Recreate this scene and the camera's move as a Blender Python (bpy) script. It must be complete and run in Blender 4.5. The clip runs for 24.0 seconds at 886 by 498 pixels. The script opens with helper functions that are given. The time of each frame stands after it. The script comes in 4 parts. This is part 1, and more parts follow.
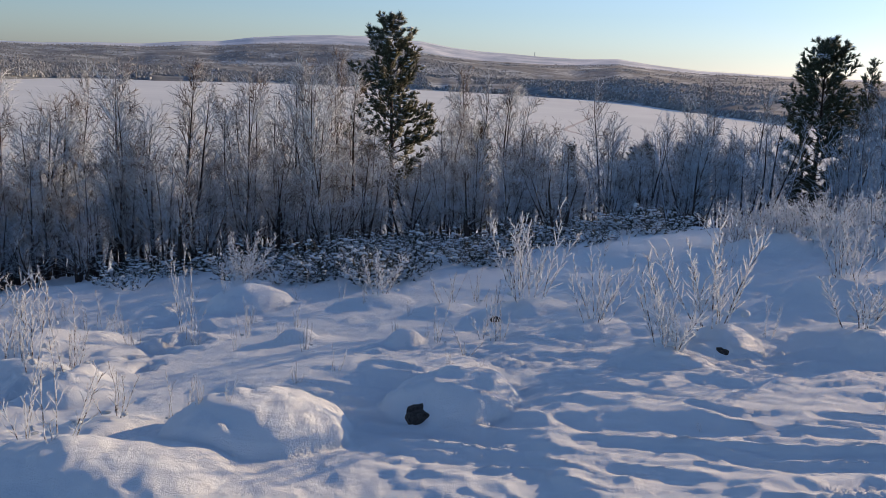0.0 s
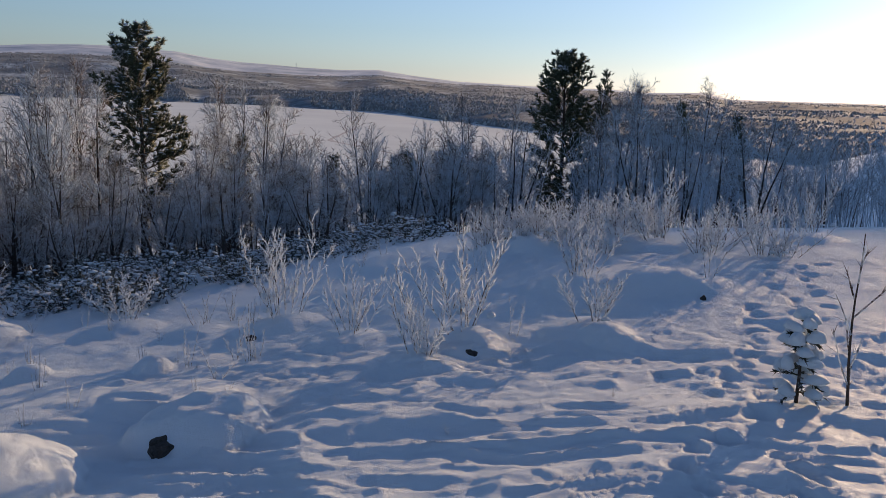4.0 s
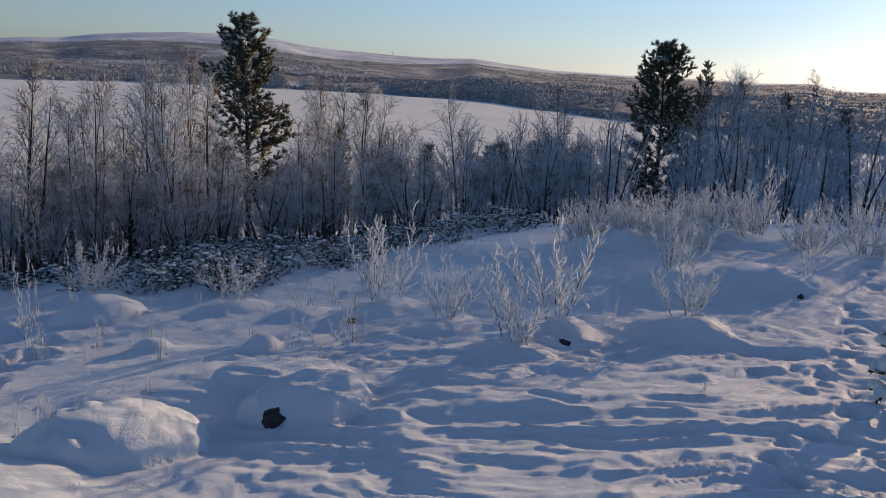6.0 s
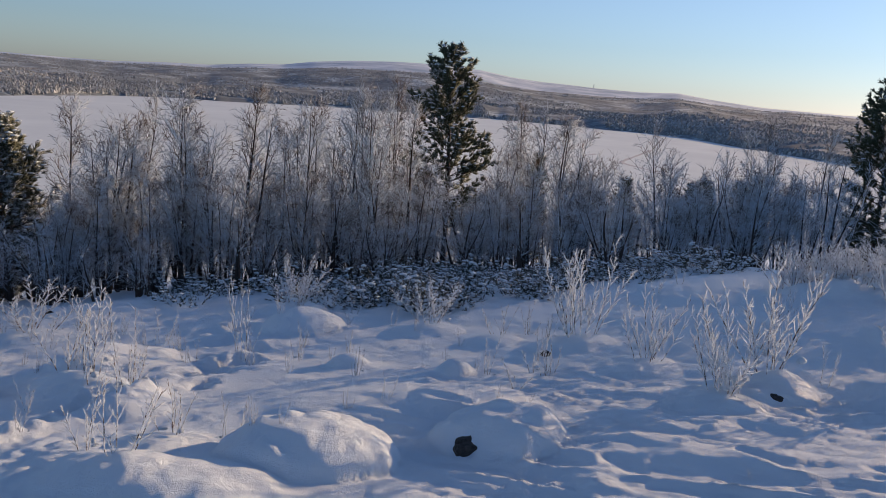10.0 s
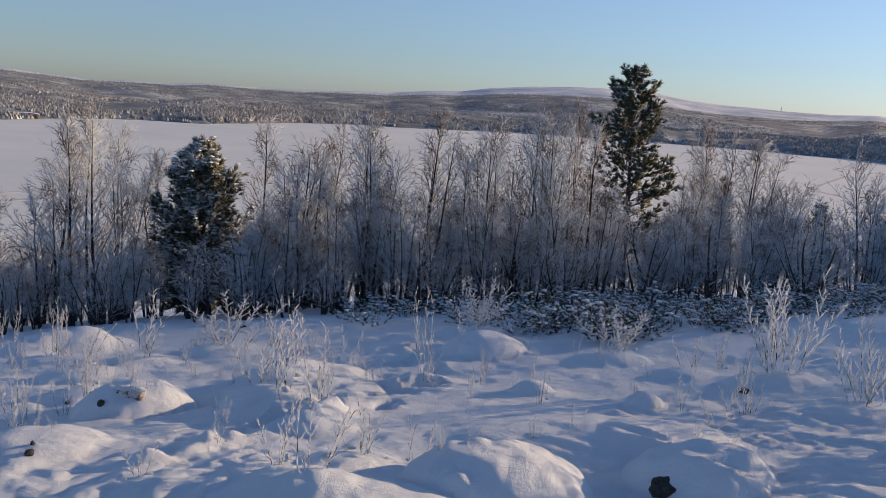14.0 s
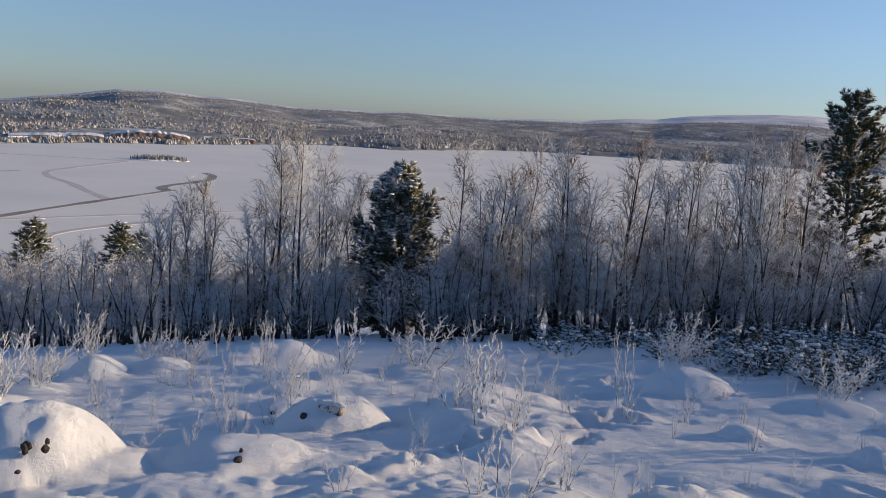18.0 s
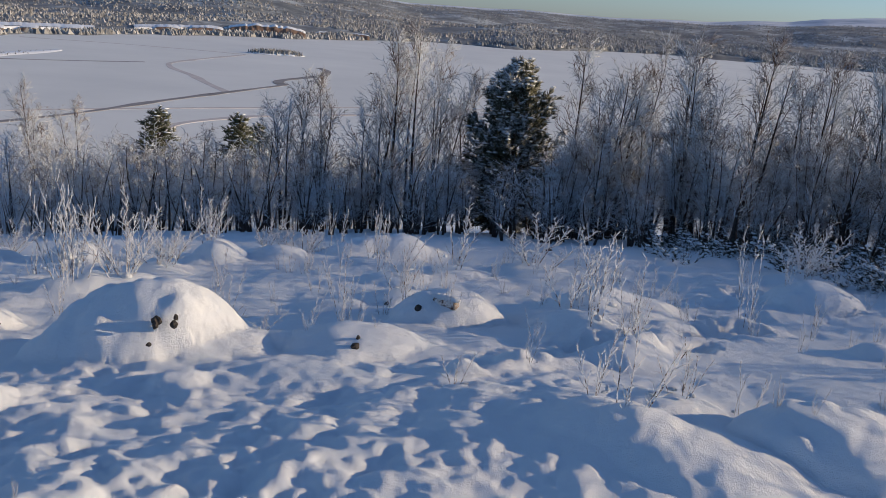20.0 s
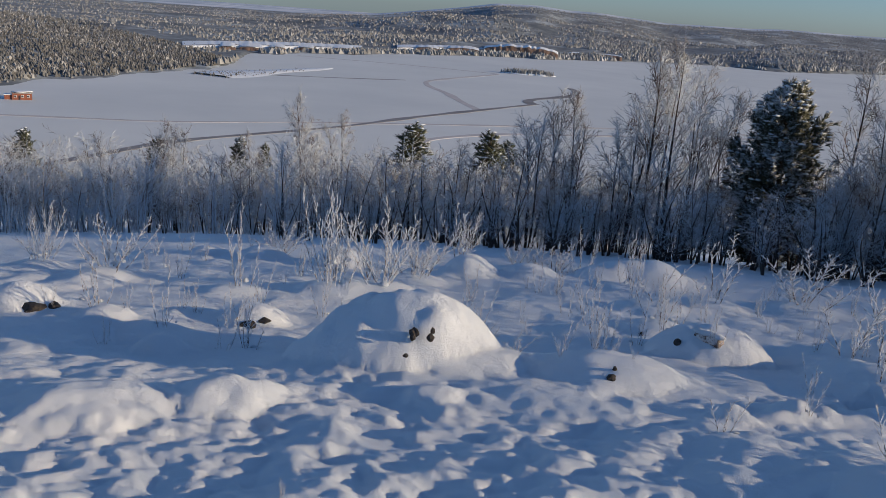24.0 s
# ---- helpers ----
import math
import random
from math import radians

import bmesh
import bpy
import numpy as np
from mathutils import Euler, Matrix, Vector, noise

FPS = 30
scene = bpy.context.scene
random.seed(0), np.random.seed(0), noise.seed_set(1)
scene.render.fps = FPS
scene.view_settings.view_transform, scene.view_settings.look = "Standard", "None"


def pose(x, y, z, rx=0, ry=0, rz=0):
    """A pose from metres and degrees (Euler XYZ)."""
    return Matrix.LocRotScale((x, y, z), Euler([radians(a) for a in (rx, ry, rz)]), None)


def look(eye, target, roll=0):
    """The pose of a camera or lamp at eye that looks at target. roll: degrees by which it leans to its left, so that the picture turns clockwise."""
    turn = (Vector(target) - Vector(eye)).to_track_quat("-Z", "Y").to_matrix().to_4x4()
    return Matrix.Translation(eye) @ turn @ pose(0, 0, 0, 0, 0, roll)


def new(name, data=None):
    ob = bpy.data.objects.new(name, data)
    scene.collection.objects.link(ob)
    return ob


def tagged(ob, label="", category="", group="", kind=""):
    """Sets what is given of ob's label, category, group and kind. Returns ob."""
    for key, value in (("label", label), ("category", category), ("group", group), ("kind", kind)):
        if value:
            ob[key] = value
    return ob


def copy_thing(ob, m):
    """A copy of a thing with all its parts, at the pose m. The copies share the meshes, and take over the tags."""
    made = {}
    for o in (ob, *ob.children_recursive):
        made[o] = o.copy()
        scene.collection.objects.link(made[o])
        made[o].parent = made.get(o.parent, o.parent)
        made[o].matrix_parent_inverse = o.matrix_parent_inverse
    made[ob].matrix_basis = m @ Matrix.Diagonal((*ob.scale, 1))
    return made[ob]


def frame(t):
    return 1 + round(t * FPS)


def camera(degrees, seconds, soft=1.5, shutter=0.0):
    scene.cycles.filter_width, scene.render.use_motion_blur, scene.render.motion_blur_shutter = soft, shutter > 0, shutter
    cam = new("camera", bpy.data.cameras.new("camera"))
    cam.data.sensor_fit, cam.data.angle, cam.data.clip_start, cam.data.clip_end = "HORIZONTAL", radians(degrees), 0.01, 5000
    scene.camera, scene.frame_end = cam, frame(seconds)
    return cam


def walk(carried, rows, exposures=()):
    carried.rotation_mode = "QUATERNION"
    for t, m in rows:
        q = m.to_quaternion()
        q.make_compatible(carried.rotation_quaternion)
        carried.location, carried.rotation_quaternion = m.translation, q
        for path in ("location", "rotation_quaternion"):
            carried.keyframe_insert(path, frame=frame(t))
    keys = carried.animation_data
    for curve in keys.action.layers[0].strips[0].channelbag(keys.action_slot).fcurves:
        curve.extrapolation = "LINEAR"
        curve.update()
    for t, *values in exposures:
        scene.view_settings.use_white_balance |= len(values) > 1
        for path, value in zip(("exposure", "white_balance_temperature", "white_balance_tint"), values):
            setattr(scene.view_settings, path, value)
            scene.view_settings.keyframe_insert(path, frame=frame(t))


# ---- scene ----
cam = camera(53.53, 24.0, soft=0.7)
walk(cam, [
    (0.0, pose(-0.010, 0.023, 1.532, 78.04, -2.51, 0.05)),
    (0.5, pose(0.006, 0.029, 1.530, 78.20, -2.35, -1.37)),
    (1.0, pose(0.028, 0.043, 1.529, 78.36, -2.30, -3.50)),
    (1.5, pose(0.055, 0.055, 1.529, 78.48, -2.22, -5.65)),
    (2.0, pose(0.077, 0.071, 1.525, 78.63, -2.06, -7.16)),
    (2.5, pose(0.102, 0.088, 1.523, 78.85, -2.14, -8.94)),
    (3.0, pose(0.125, 0.091, 1.528, 79.01, -2.09, -11.38)),
    (3.5, pose(0.145, 0.088, 1.535, 79.29, -2.15, -13.42)),
    (4.5, pose(0.094, -0.041, 1.570, 79.34, -2.56, -15.81)),
    (5.5, pose(0.042, -0.171, 1.604, 79.38, -2.97, -13.00)),
    (6.0, pose(0.042, -0.132, 1.594, 78.38, -2.74, -8.98)),
    (6.5, pose(0.037, -0.111, 1.589, 78.46, -2.90, -6.84)),
    (7.0, pose(0.030, -0.100, 1.585, 78.68, -3.36, -5.16)),
    (7.5, pose(0.017, -0.091, 1.588, 78.67, -3.46, -3.81)),
    (8.0, pose(0.008, -0.075, 1.584, 78.82, -3.50, -2.16)),
    (8.5, pose(0.000, -0.055, 1.579, 79.00, -3.31, -0.06)),
    (9.0, pose(-0.010, -0.047, 1.575, 79.37, -3.78, 1.26)),
    (9.5, pose(-0.016, -0.038, 1.571, 79.50, -4.00, 2.21)),
    (10.0, pose(-0.029, -0.023, 1.569, 79.60, -4.15, 3.81)),
    (10.5, pose(-0.043, -0.013, 1.567, 79.62, -3.88, 5.26)),
    (12.5, pose(-0.099, 0.037, 1.551, 79.76, -3.38, 9.87)),
    (13.0, pose(-0.113, 0.061, 1.540, 80.28, -3.99, 11.19)),
    (13.5, pose(-0.133, 0.084, 1.533, 80.35, -3.70, 13.05)),
    (14.0, pose(-0.150, 0.107, 1.528, 80.47, -3.47, 15.08)),
    (14.5, pose(-0.163, 0.101, 1.523, 80.78, -3.64, 16.04)),
    (15.0, pose(-0.171, 0.111, 1.517, 80.97, -3.61, 17.37)),
    (15.5, pose(-0.192, 0.120, 1.518, 81.04, -3.51, 18.08)),
    (16.0, pose(-0.213, 0.116, 1.511, 81.37, -3.45, 18.70)),
    (16.5, pose(-0.225, 0.163, 1.516, 81.52, -3.84, 22.64)),
    (17.0, pose(-0.249, 0.192, 1.501, 81.60, -3.51, 25.27)),
    (17.5, pose(-0.265, 0.204, 1.499, 81.76, -3.54, 26.71)),
    (19.5, pose(-0.357, 0.245, 1.436, 77.17, -4.15, 31.69)),
    (20.0, pose(-0.397, 0.269, 1.423, 74.56, -4.49, 34.90)),
    (20.5, pose(-0.432, 0.281, 1.405, 73.27, -4.33, 37.53)),
    (21.0, pose(-0.478, 0.301, 1.392, 72.33, -4.33, 40.02)),
    (21.5, pose(-0.499, 0.307, 1.388, 71.97, -4.56, 41.77)),
    (22.0, pose(-0.516, 0.316, 1.380, 71.46, -4.77, 42.55)),
    (22.5, pose(-0.543, 0.316, 1.373, 71.39, -4.82, 44.60)),
    (23.0, pose(-0.577, 0.321, 1.367, 71.58, -4.45, 47.60)),
    (23.5, pose(-0.594, 0.312, 1.375, 72.54, -4.32, 49.59)),
    (24.0, pose(-0.605, 0.316, 1.384, 74.63, -4.12, 50.86)),
], exposures=[(0.0, 0.7, 5670, 13), (1.0, 0.68, 5670, 13), (2.0, 0.6, 5680, 13), (3.0, 0.44, 5680, 13), (5.5, 0.34, 5680, 13), (7.0, 0.46, 5650, 13.5), (10.0, 0.57, 5660, 13.5), (14.0, 0.62, 5740, 13.5), (17.0, 0.6, 5690, 13), (20.0, 0.52, 5360, 10), (24.0, 0.3, 5180, 8.5)])

# ---------------------------------------------------------------- light
SUN_AZ, SUN_EL = -52.0, 11.7
world = bpy.data.worlds.new("sky")
scene.world = world
world.use_nodes = True
nt = world.node_tree
sky = nt.nodes.new("ShaderNodeTexSky")
sky.sky_type = 'NISHITA'
sky.sun_disc = False
sky.sun_elevation = radians(SUN_EL)
sky.sun_rotation = radians(-SUN_AZ)
sky.altitude = 300.0
sky.air_density, sky.dust_density, sky.ozone_density = 1.0, 0.4, 4.2
pale = nt.nodes.new("ShaderNodeHueSaturation")
pale.inputs["Saturation"].default_value = 0.74
nt.links.new(sky.outputs[0], pale.inputs["Color"])
nt.links.new(pale.outputs[0], nt.nodes["Background"].inputs[0])
nt.nodes["Background"].inputs[1].default_value = 0.084
sun = new("sun", bpy.data.lights.new("sun", 'SUN'))
sun.data.energy, sun.data.angle, sun.data.color = 5.0, radians(0.6), (1.0, 0.63, 0.31)
to_sun = Vector((math.sin(radians(-SUN_AZ)) * math.cos(radians(SUN_EL)), math.cos(radians(SUN_AZ)) * math.cos(radians(SUN_EL)), math.sin(radians(SUN_EL))))
sun.matrix_world = look(to_sun * 50, (0, 0, 0))


# ---------------------------------------------------------------- materials
def material(name, rough=0.6, metal=0.0):
    m = bpy.data.materials.new(name)
    m.use_nodes = True
    t = m.node_tree
    b = t.nodes["Principled BSDF"]
    b.inputs["Roughness"].default_value, b.inputs["Metallic"].default_value = rough, metal
    return m, t, b


def noise_node(t, scale, detail=4.0, rough=0.55, kind="Object"):
    n = t.nodes.new("ShaderNodeTexNoise")
    n.inputs["Scale"].default_value, n.inputs["Detail"].default_value, n.inputs["Roughness"].default_value = scale, detail, rough
    if kind:
        c = t.nodes.new("ShaderNodeTexCoord")
        t.links.new(c.outputs[kind], n.inputs["Vector"])
    return n


def ramp(t, src, stops):
    r = t.nodes.new("ShaderNodeValToRGB")
    e = r.color_ramp.elements
    while len(e) < len(stops):
        e.new(0.5)
    for k, (p, c) in zip(e, stops):
        k.position, k.color = p, (*c, 1)
    t.links.new(src, r.inputs[0])
    return r


def mix(t, fac, a, b):
    n = t.nodes.new("ShaderNodeMix")
    n.data_type = 'RGBA'
    for sock, v in ((n.inputs[0], fac), (n.inputs[6], a), (n.inputs[7], b)):
        if isinstance(v, (int, float)):
            sock.default_value = v
        elif isinstance(v, tuple):
            sock.default_value = (*v, 1)
        else:
            t.links.new(v, sock)
    return n.outputs[2]


def bump(t, b, height, strength, dist):
    n = t.nodes.new("ShaderNodeBump")
    n.inputs["Strength"].default_value, n.inputs["Distance"].default_value = strength, dist
    t.links.new(height, n.inputs["Height"])
    t.links.new(n.outputs[0], b.inputs["Normal"])


def snow_material(name, grain=0.010, lumps=0.020):
    """Dry snow: near-white, soft lumps, and a crisp grain that catches low light."""
    m, t, b = material(name, 0.6)
    big, lump, mid, fine = noise_node(t, 1.3, 3), noise_node(t, 11, 3, 0.6), noise_node(t, 42, 3, 0.65), noise_node(t, 210, 2, 0.7)
    r = ramp(t, big.outputs[0], [(0.3, (0.70, 0.80, 0.89)), (0.7, (0.77, 0.85, 0.91))])
    t.links.new(r.outputs[0], b.inputs["Base Color"])
    last = None
    for src, d in ((lump, lumps), (mid, lumps * 0.28), (fine, grain)):
        n = t.nodes.new("ShaderNodeBump")
        n.inputs["Strength"].default_value, n.inputs["Distance"].default_value = 0.85, d
        t.links.new(src.outputs[0], n.inputs["Height"])
        if last:
            t.links.new(last.outputs[0], n.inputs["Normal"])
        last = n
    t.links.new(last.outputs[0], b.inputs["Normal"])
    b.inputs["Specular IOR Level"].default_value = 0.25
    return m


def bark_material(name, dark, light, frost, amount, scale=9.0, glow=0.0):
    """Bark with rime in patches; amount: how much of it is white; glow: how far light shines through the rime crystals."""
    m, t, b = material(name, 0.85)
    n, g = noise_node(t, scale, 5, 0.65), noise_node(t, scale * 4, 3)
    base = ramp(t, g.outputs[0], [(0.3, dark), (0.7, light)])
    f = ramp(t, n.outputs[0], [(0.62 - amount * 0.5, (0, 0, 0)), (0.78 - amount * 0.5, (1, 1, 1))])
    t.links.new(mix(t, f.outputs[0], base.outputs[0], frost), b.inputs["Base Color"])
    bump(t, b, g.outputs[0], 0.5, 0.01)
    if glow:
        tl, mx, k = t.nodes.new("ShaderNodeBsdfTranslucent"), t.nodes.new("ShaderNodeMixShader"), t.nodes.new("ShaderNodeMath")
        tl.inputs[0].default_value = (*frost, 1)
        k.operation = 'MULTIPLY'
        k.inputs[1].default_value = glow
        t.links.new(f.outputs[0], k.inputs[0])
        t.links.new(k.outputs[0], mx.inputs[0])
        t.links.new(b.outputs[0], mx.inputs[1])
        t.links.new(tl.outputs[0], mx.inputs[2])
        t.links.new(mx.outputs[0], t.nodes["Material Output"].inputs["Surface"])
    return m


RIME = (0.70, 0.79, 0.87)
M_SNOW = snow_material("snow")
M_CAP = snow_material("snow_cap", 0.012, 0.012)
M_BIRCH = bark_material("birch_bark", (0.016, 0.013, 0.012), (0.055, 0.044, 0.039), RIME, 0.05, 4.0)
M_TWIG = bark_material("birch_twigs", (0.050, 0.034, 0.026), (0.13, 0.09, 0.068), RIME, 0.45, 2.2, 0.35)
M_FARTWIG = bark_material("distant_twigs", (0.055, 0.04, 0.033), (0.13, 0.095, 0.075), RIME, 0.50, 1.2, 0.35)
M_PINE = bark_material("pine_bark", (0.02, 0.015, 0.012), (0.07, 0.05, 0.04), RIME, -0.1, 5.0)
M_RIME = bark_material("rimed_stems", (0.10, 0.07, 0.055), (0.24, 0.18, 0.14), (0.84, 0.88, 0.92), 0.68, 12.0, 0.8)
M_STEM = bark_material("shrub_stems", (0.05, 0.032, 0.024), (0.14, 0.09, 0.07), (0.82, 0.86, 0.90), 0.44, 14.0, 0.5)


def needle_material(name, a, b_, frost, amount):
    m, t, b = material(name, 0.7)
    n, g = noise_node(t, 1.6, 4, 0.7), noise_node(t, 14, 3, 0.7)
    base = ramp(t, g.outputs[0], [(0.3, a), (0.7, b_)])
    both = t.nodes.new("ShaderNodeMath")
    both.operation = 'MULTIPLY_ADD'
    t.links.new(n.outputs[0], both.inputs[0])
    both.inputs[1].default_value = 0.5
    half = t.nodes.new("ShaderNodeMath")
    half.operation = 'MULTIPLY'
    half.inputs[1].default_value = 0.5
    t.links.new(g.outputs[0], half.inputs[0])
    t.links.new(half.outputs[0], both.inputs[2])
    f = ramp(t, both.outputs[0], [(0.62 - amount * 0.4, (0, 0, 0)), (0.72 - amount * 0.4, (1, 1, 1))])
    t.links.new(mix(t, f.outputs[0], base.outputs[0], frost), b.inputs["Base Color"])
    return m


M_NEEDLE = needle_material("pine_needles", (0.02, 0.032, 0.016), (0.07, 0.085, 0.04), (0.70, 0.76, 0.82), 0.16)
M_FROSTED = needle_material("frosted_needles", (0.025, 0.035, 0.02), (0.08, 0.09, 0.05), (0.70, 0.77, 0.85), 0.31)
M_JUNIPER = needle_material("juniper_needles", (0.010, 0.016, 0.012), (0.035, 0.045, 0.03), (0.72, 0.79, 0.86), 0.29)
# Darkened towards black for the shadow that these stones and hollows lie in.
M_SHADED_ROCK = bark_material("stone_in_shade", (0.010, 0.010, 0.010), (0.05, 0.047, 0.044), (0.75, 0.77, 0.8), -0.15, 14.0)


def plain(name, c1, c2, scale, rough=0.8):
    m, t, b = material(name, rough)
    n = noise_node(t, scale, 5, 0.6)
    r = ramp(t, n.outputs[0], [(0.3, c1), (0.7, c2)])
    t.links.new(r.outputs[0], b.inputs["Base Color"])
    return m


# Rimed trees; the bluish paleness of distant haze is put into their greys.
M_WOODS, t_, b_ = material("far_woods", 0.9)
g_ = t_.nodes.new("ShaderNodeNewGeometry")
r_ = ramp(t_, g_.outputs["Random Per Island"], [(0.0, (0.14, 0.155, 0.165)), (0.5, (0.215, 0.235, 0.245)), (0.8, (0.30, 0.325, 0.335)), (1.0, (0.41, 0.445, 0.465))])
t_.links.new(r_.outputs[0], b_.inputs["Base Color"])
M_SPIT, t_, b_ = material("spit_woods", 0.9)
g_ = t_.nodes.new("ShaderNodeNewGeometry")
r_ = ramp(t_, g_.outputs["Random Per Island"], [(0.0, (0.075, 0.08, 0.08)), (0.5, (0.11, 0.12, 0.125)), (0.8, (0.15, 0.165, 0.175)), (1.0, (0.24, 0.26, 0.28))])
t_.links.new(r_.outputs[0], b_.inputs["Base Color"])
# Heath and scrub with the blue-green of hazy distance worked into every tone.
M_HEATH, t_, b_ = material("hazy_rimed_heath", 0.9)
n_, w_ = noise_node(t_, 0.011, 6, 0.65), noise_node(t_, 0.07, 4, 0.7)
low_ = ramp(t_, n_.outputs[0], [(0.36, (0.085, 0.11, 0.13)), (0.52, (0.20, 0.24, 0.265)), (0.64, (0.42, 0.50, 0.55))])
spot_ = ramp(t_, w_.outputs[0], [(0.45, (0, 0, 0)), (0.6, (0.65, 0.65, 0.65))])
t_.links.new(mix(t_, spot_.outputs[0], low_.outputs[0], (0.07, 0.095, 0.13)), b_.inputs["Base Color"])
# Bare snowy fell; the blue of the haze before it is mixed in.
M_FELL, t_, b_ = material("hazy_snowy_fell", 0.9)
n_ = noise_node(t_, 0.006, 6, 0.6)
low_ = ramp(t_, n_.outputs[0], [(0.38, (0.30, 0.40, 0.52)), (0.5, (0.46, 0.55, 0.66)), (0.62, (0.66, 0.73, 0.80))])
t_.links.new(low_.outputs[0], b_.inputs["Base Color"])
M_LAKE = plain("lake_snow", (0.56, 0.63, 0.66), (0.66, 0.73, 0.75), 0.01, 0.7)
M_TRACK = plain("wet_ice", (0.13, 0.145, 0.17), (0.24, 0.26, 0.29), 0.08, 0.9)
M_FAINT = plain("thin_ice_line", (0.36, 0.38, 0.42), (0.50, 0.52, 0.55), 0.08, 0.95)
M_BRICK = plain("red_wood", (0.17, 0.06, 0.04), (0.24, 0.10, 0.06), 1.2)
M_EARTH = plain("bare_earth", (0.12, 0.085, 0.062), (0.26, 0.19, 0.145), 0.12)
M_WOOD = plain("sawn_wood", (0.22, 0.19, 0.16), (0.34, 0.30, 0.26), 30.0)
M_GLASS = plain("dark_pane", (0.03, 0.03, 0.035), (0.05, 0.05, 0.06), 1.0, 0.15)
M_STEEL = plain("grey_steel", (0.3, 0.31, 0.33), (0.4, 0.4, 0.42), 1.0, 0.5)


# ---------------------------------------------------------------- terrain
LAKE = -49.0
SHORE_AZ = [-180, -60, -40, -25, -15.7, -11.8, -8, 0, 8, 12, 16, 20, 24.5, 30, 33, 37, 41.5, 44, 46.5, 53, 57.7, 61.3, 62.8, 63.8, 65.4, 69.8, 74.6, 77.6, 90, 130, 180]
SHORE_R = [260, 420, 700, 930, 1225, 1470, 1540, 1640, 1690, 1640, 1590, 1590, 1515, 1265, 1280, 1240, 1123, 1056, 1035, 930, 845, 785, 760, 640, 582, 515, 470, 435, 375, 280, 260]
SKY_AZ = [-180, -60, -37, -33, -31.2, -28, -25.8, -20.7, -16, -13, -11, -8.6, -6, -4, -2.4, -0.5, 1.5, 5, 7, 9.5, 12, 14, 16, 18.5, 21, 24, 27, 30, 32, 35, 37, 39.3, 41.3, 43, 45, 47.5, 49.7, 51.7, 53.2, 55, 59, 63.5, 67, 72, 77, 100, 180]
SKY_EL = [0.5, 0.2, -0.15, -0.2, 0.15, 0.0, 0.1, 0.1, 0.2, 0.45, 0.7, 0.6, 0.65, 0.75, 0.8, 0.95, 1.25, 1.4, 1.38, 1.25, 1.02, 0.7, 0.6, 0.35, 0.3, 0.15, 0.15, 0.2, 0.1, 0.08, 0.05, 0.23, 0.37, 0.38, 0.53, 0.48, 0.1, -0.19, -0.42, -0.65, -0.87, -1.2, -1.25, -1.45, -1.6, 0.0, 0.5]
# the wooded ridge in front of the bare fell
RIDGE_AZ = [-180, -38, -28, -18, -10, -4, 2, 8, 14, 22, 30, 38, 44, 52, 60, 72, 100, 180]
RIDGE_DROP = [0.1, 0.1, 0.1, 0.12, 0.35, 0.5, 0.62, 0.5, 0.25, 0.12, 0.08, 0.08, 0.1, 0.1, 0.1, 0.1, 0.1, 0.1]


def vnoise(x, y, seed=0):
    """Smooth value noise, -1 to 1."""
    xi, yi = np.floor(x), np.floor(y)
    u, v = x - xi, y - yi
    u, v = u * u * u * (u * (u * 6 - 15) + 10), v * v * v * (v * (v * 6 - 15) + 10)
    xi, yi = xi.astype(np.int64), yi.astype(np.int64)

    def h(i, j):
        n = (i * 374761393 + j * 668265263 + seed * 974634777) & 0xFFFFFFFF
        n = ((n ^ (n >> 13)) * 974634777) & 0xFFFFFFFF
        n = ((n ^ (n >> 16)) * 668265263) & 0xFFFFFFFF
        return ((n ^ (n >> 15)) & 0xFFFFFF) / 8388607.5 - 1
    a, b, c, d = h(xi, yi), h(xi + 1, yi), h(xi, yi + 1), h(xi + 1, yi + 1)
    return (a + (b - a) * u) * (1 - v) + (c + (d - c) * u) * v


def step(a, b, x):
    s = np.clip((x - a) / (b - a), 0, 1)
    return s * s * (3 - 2 * s)


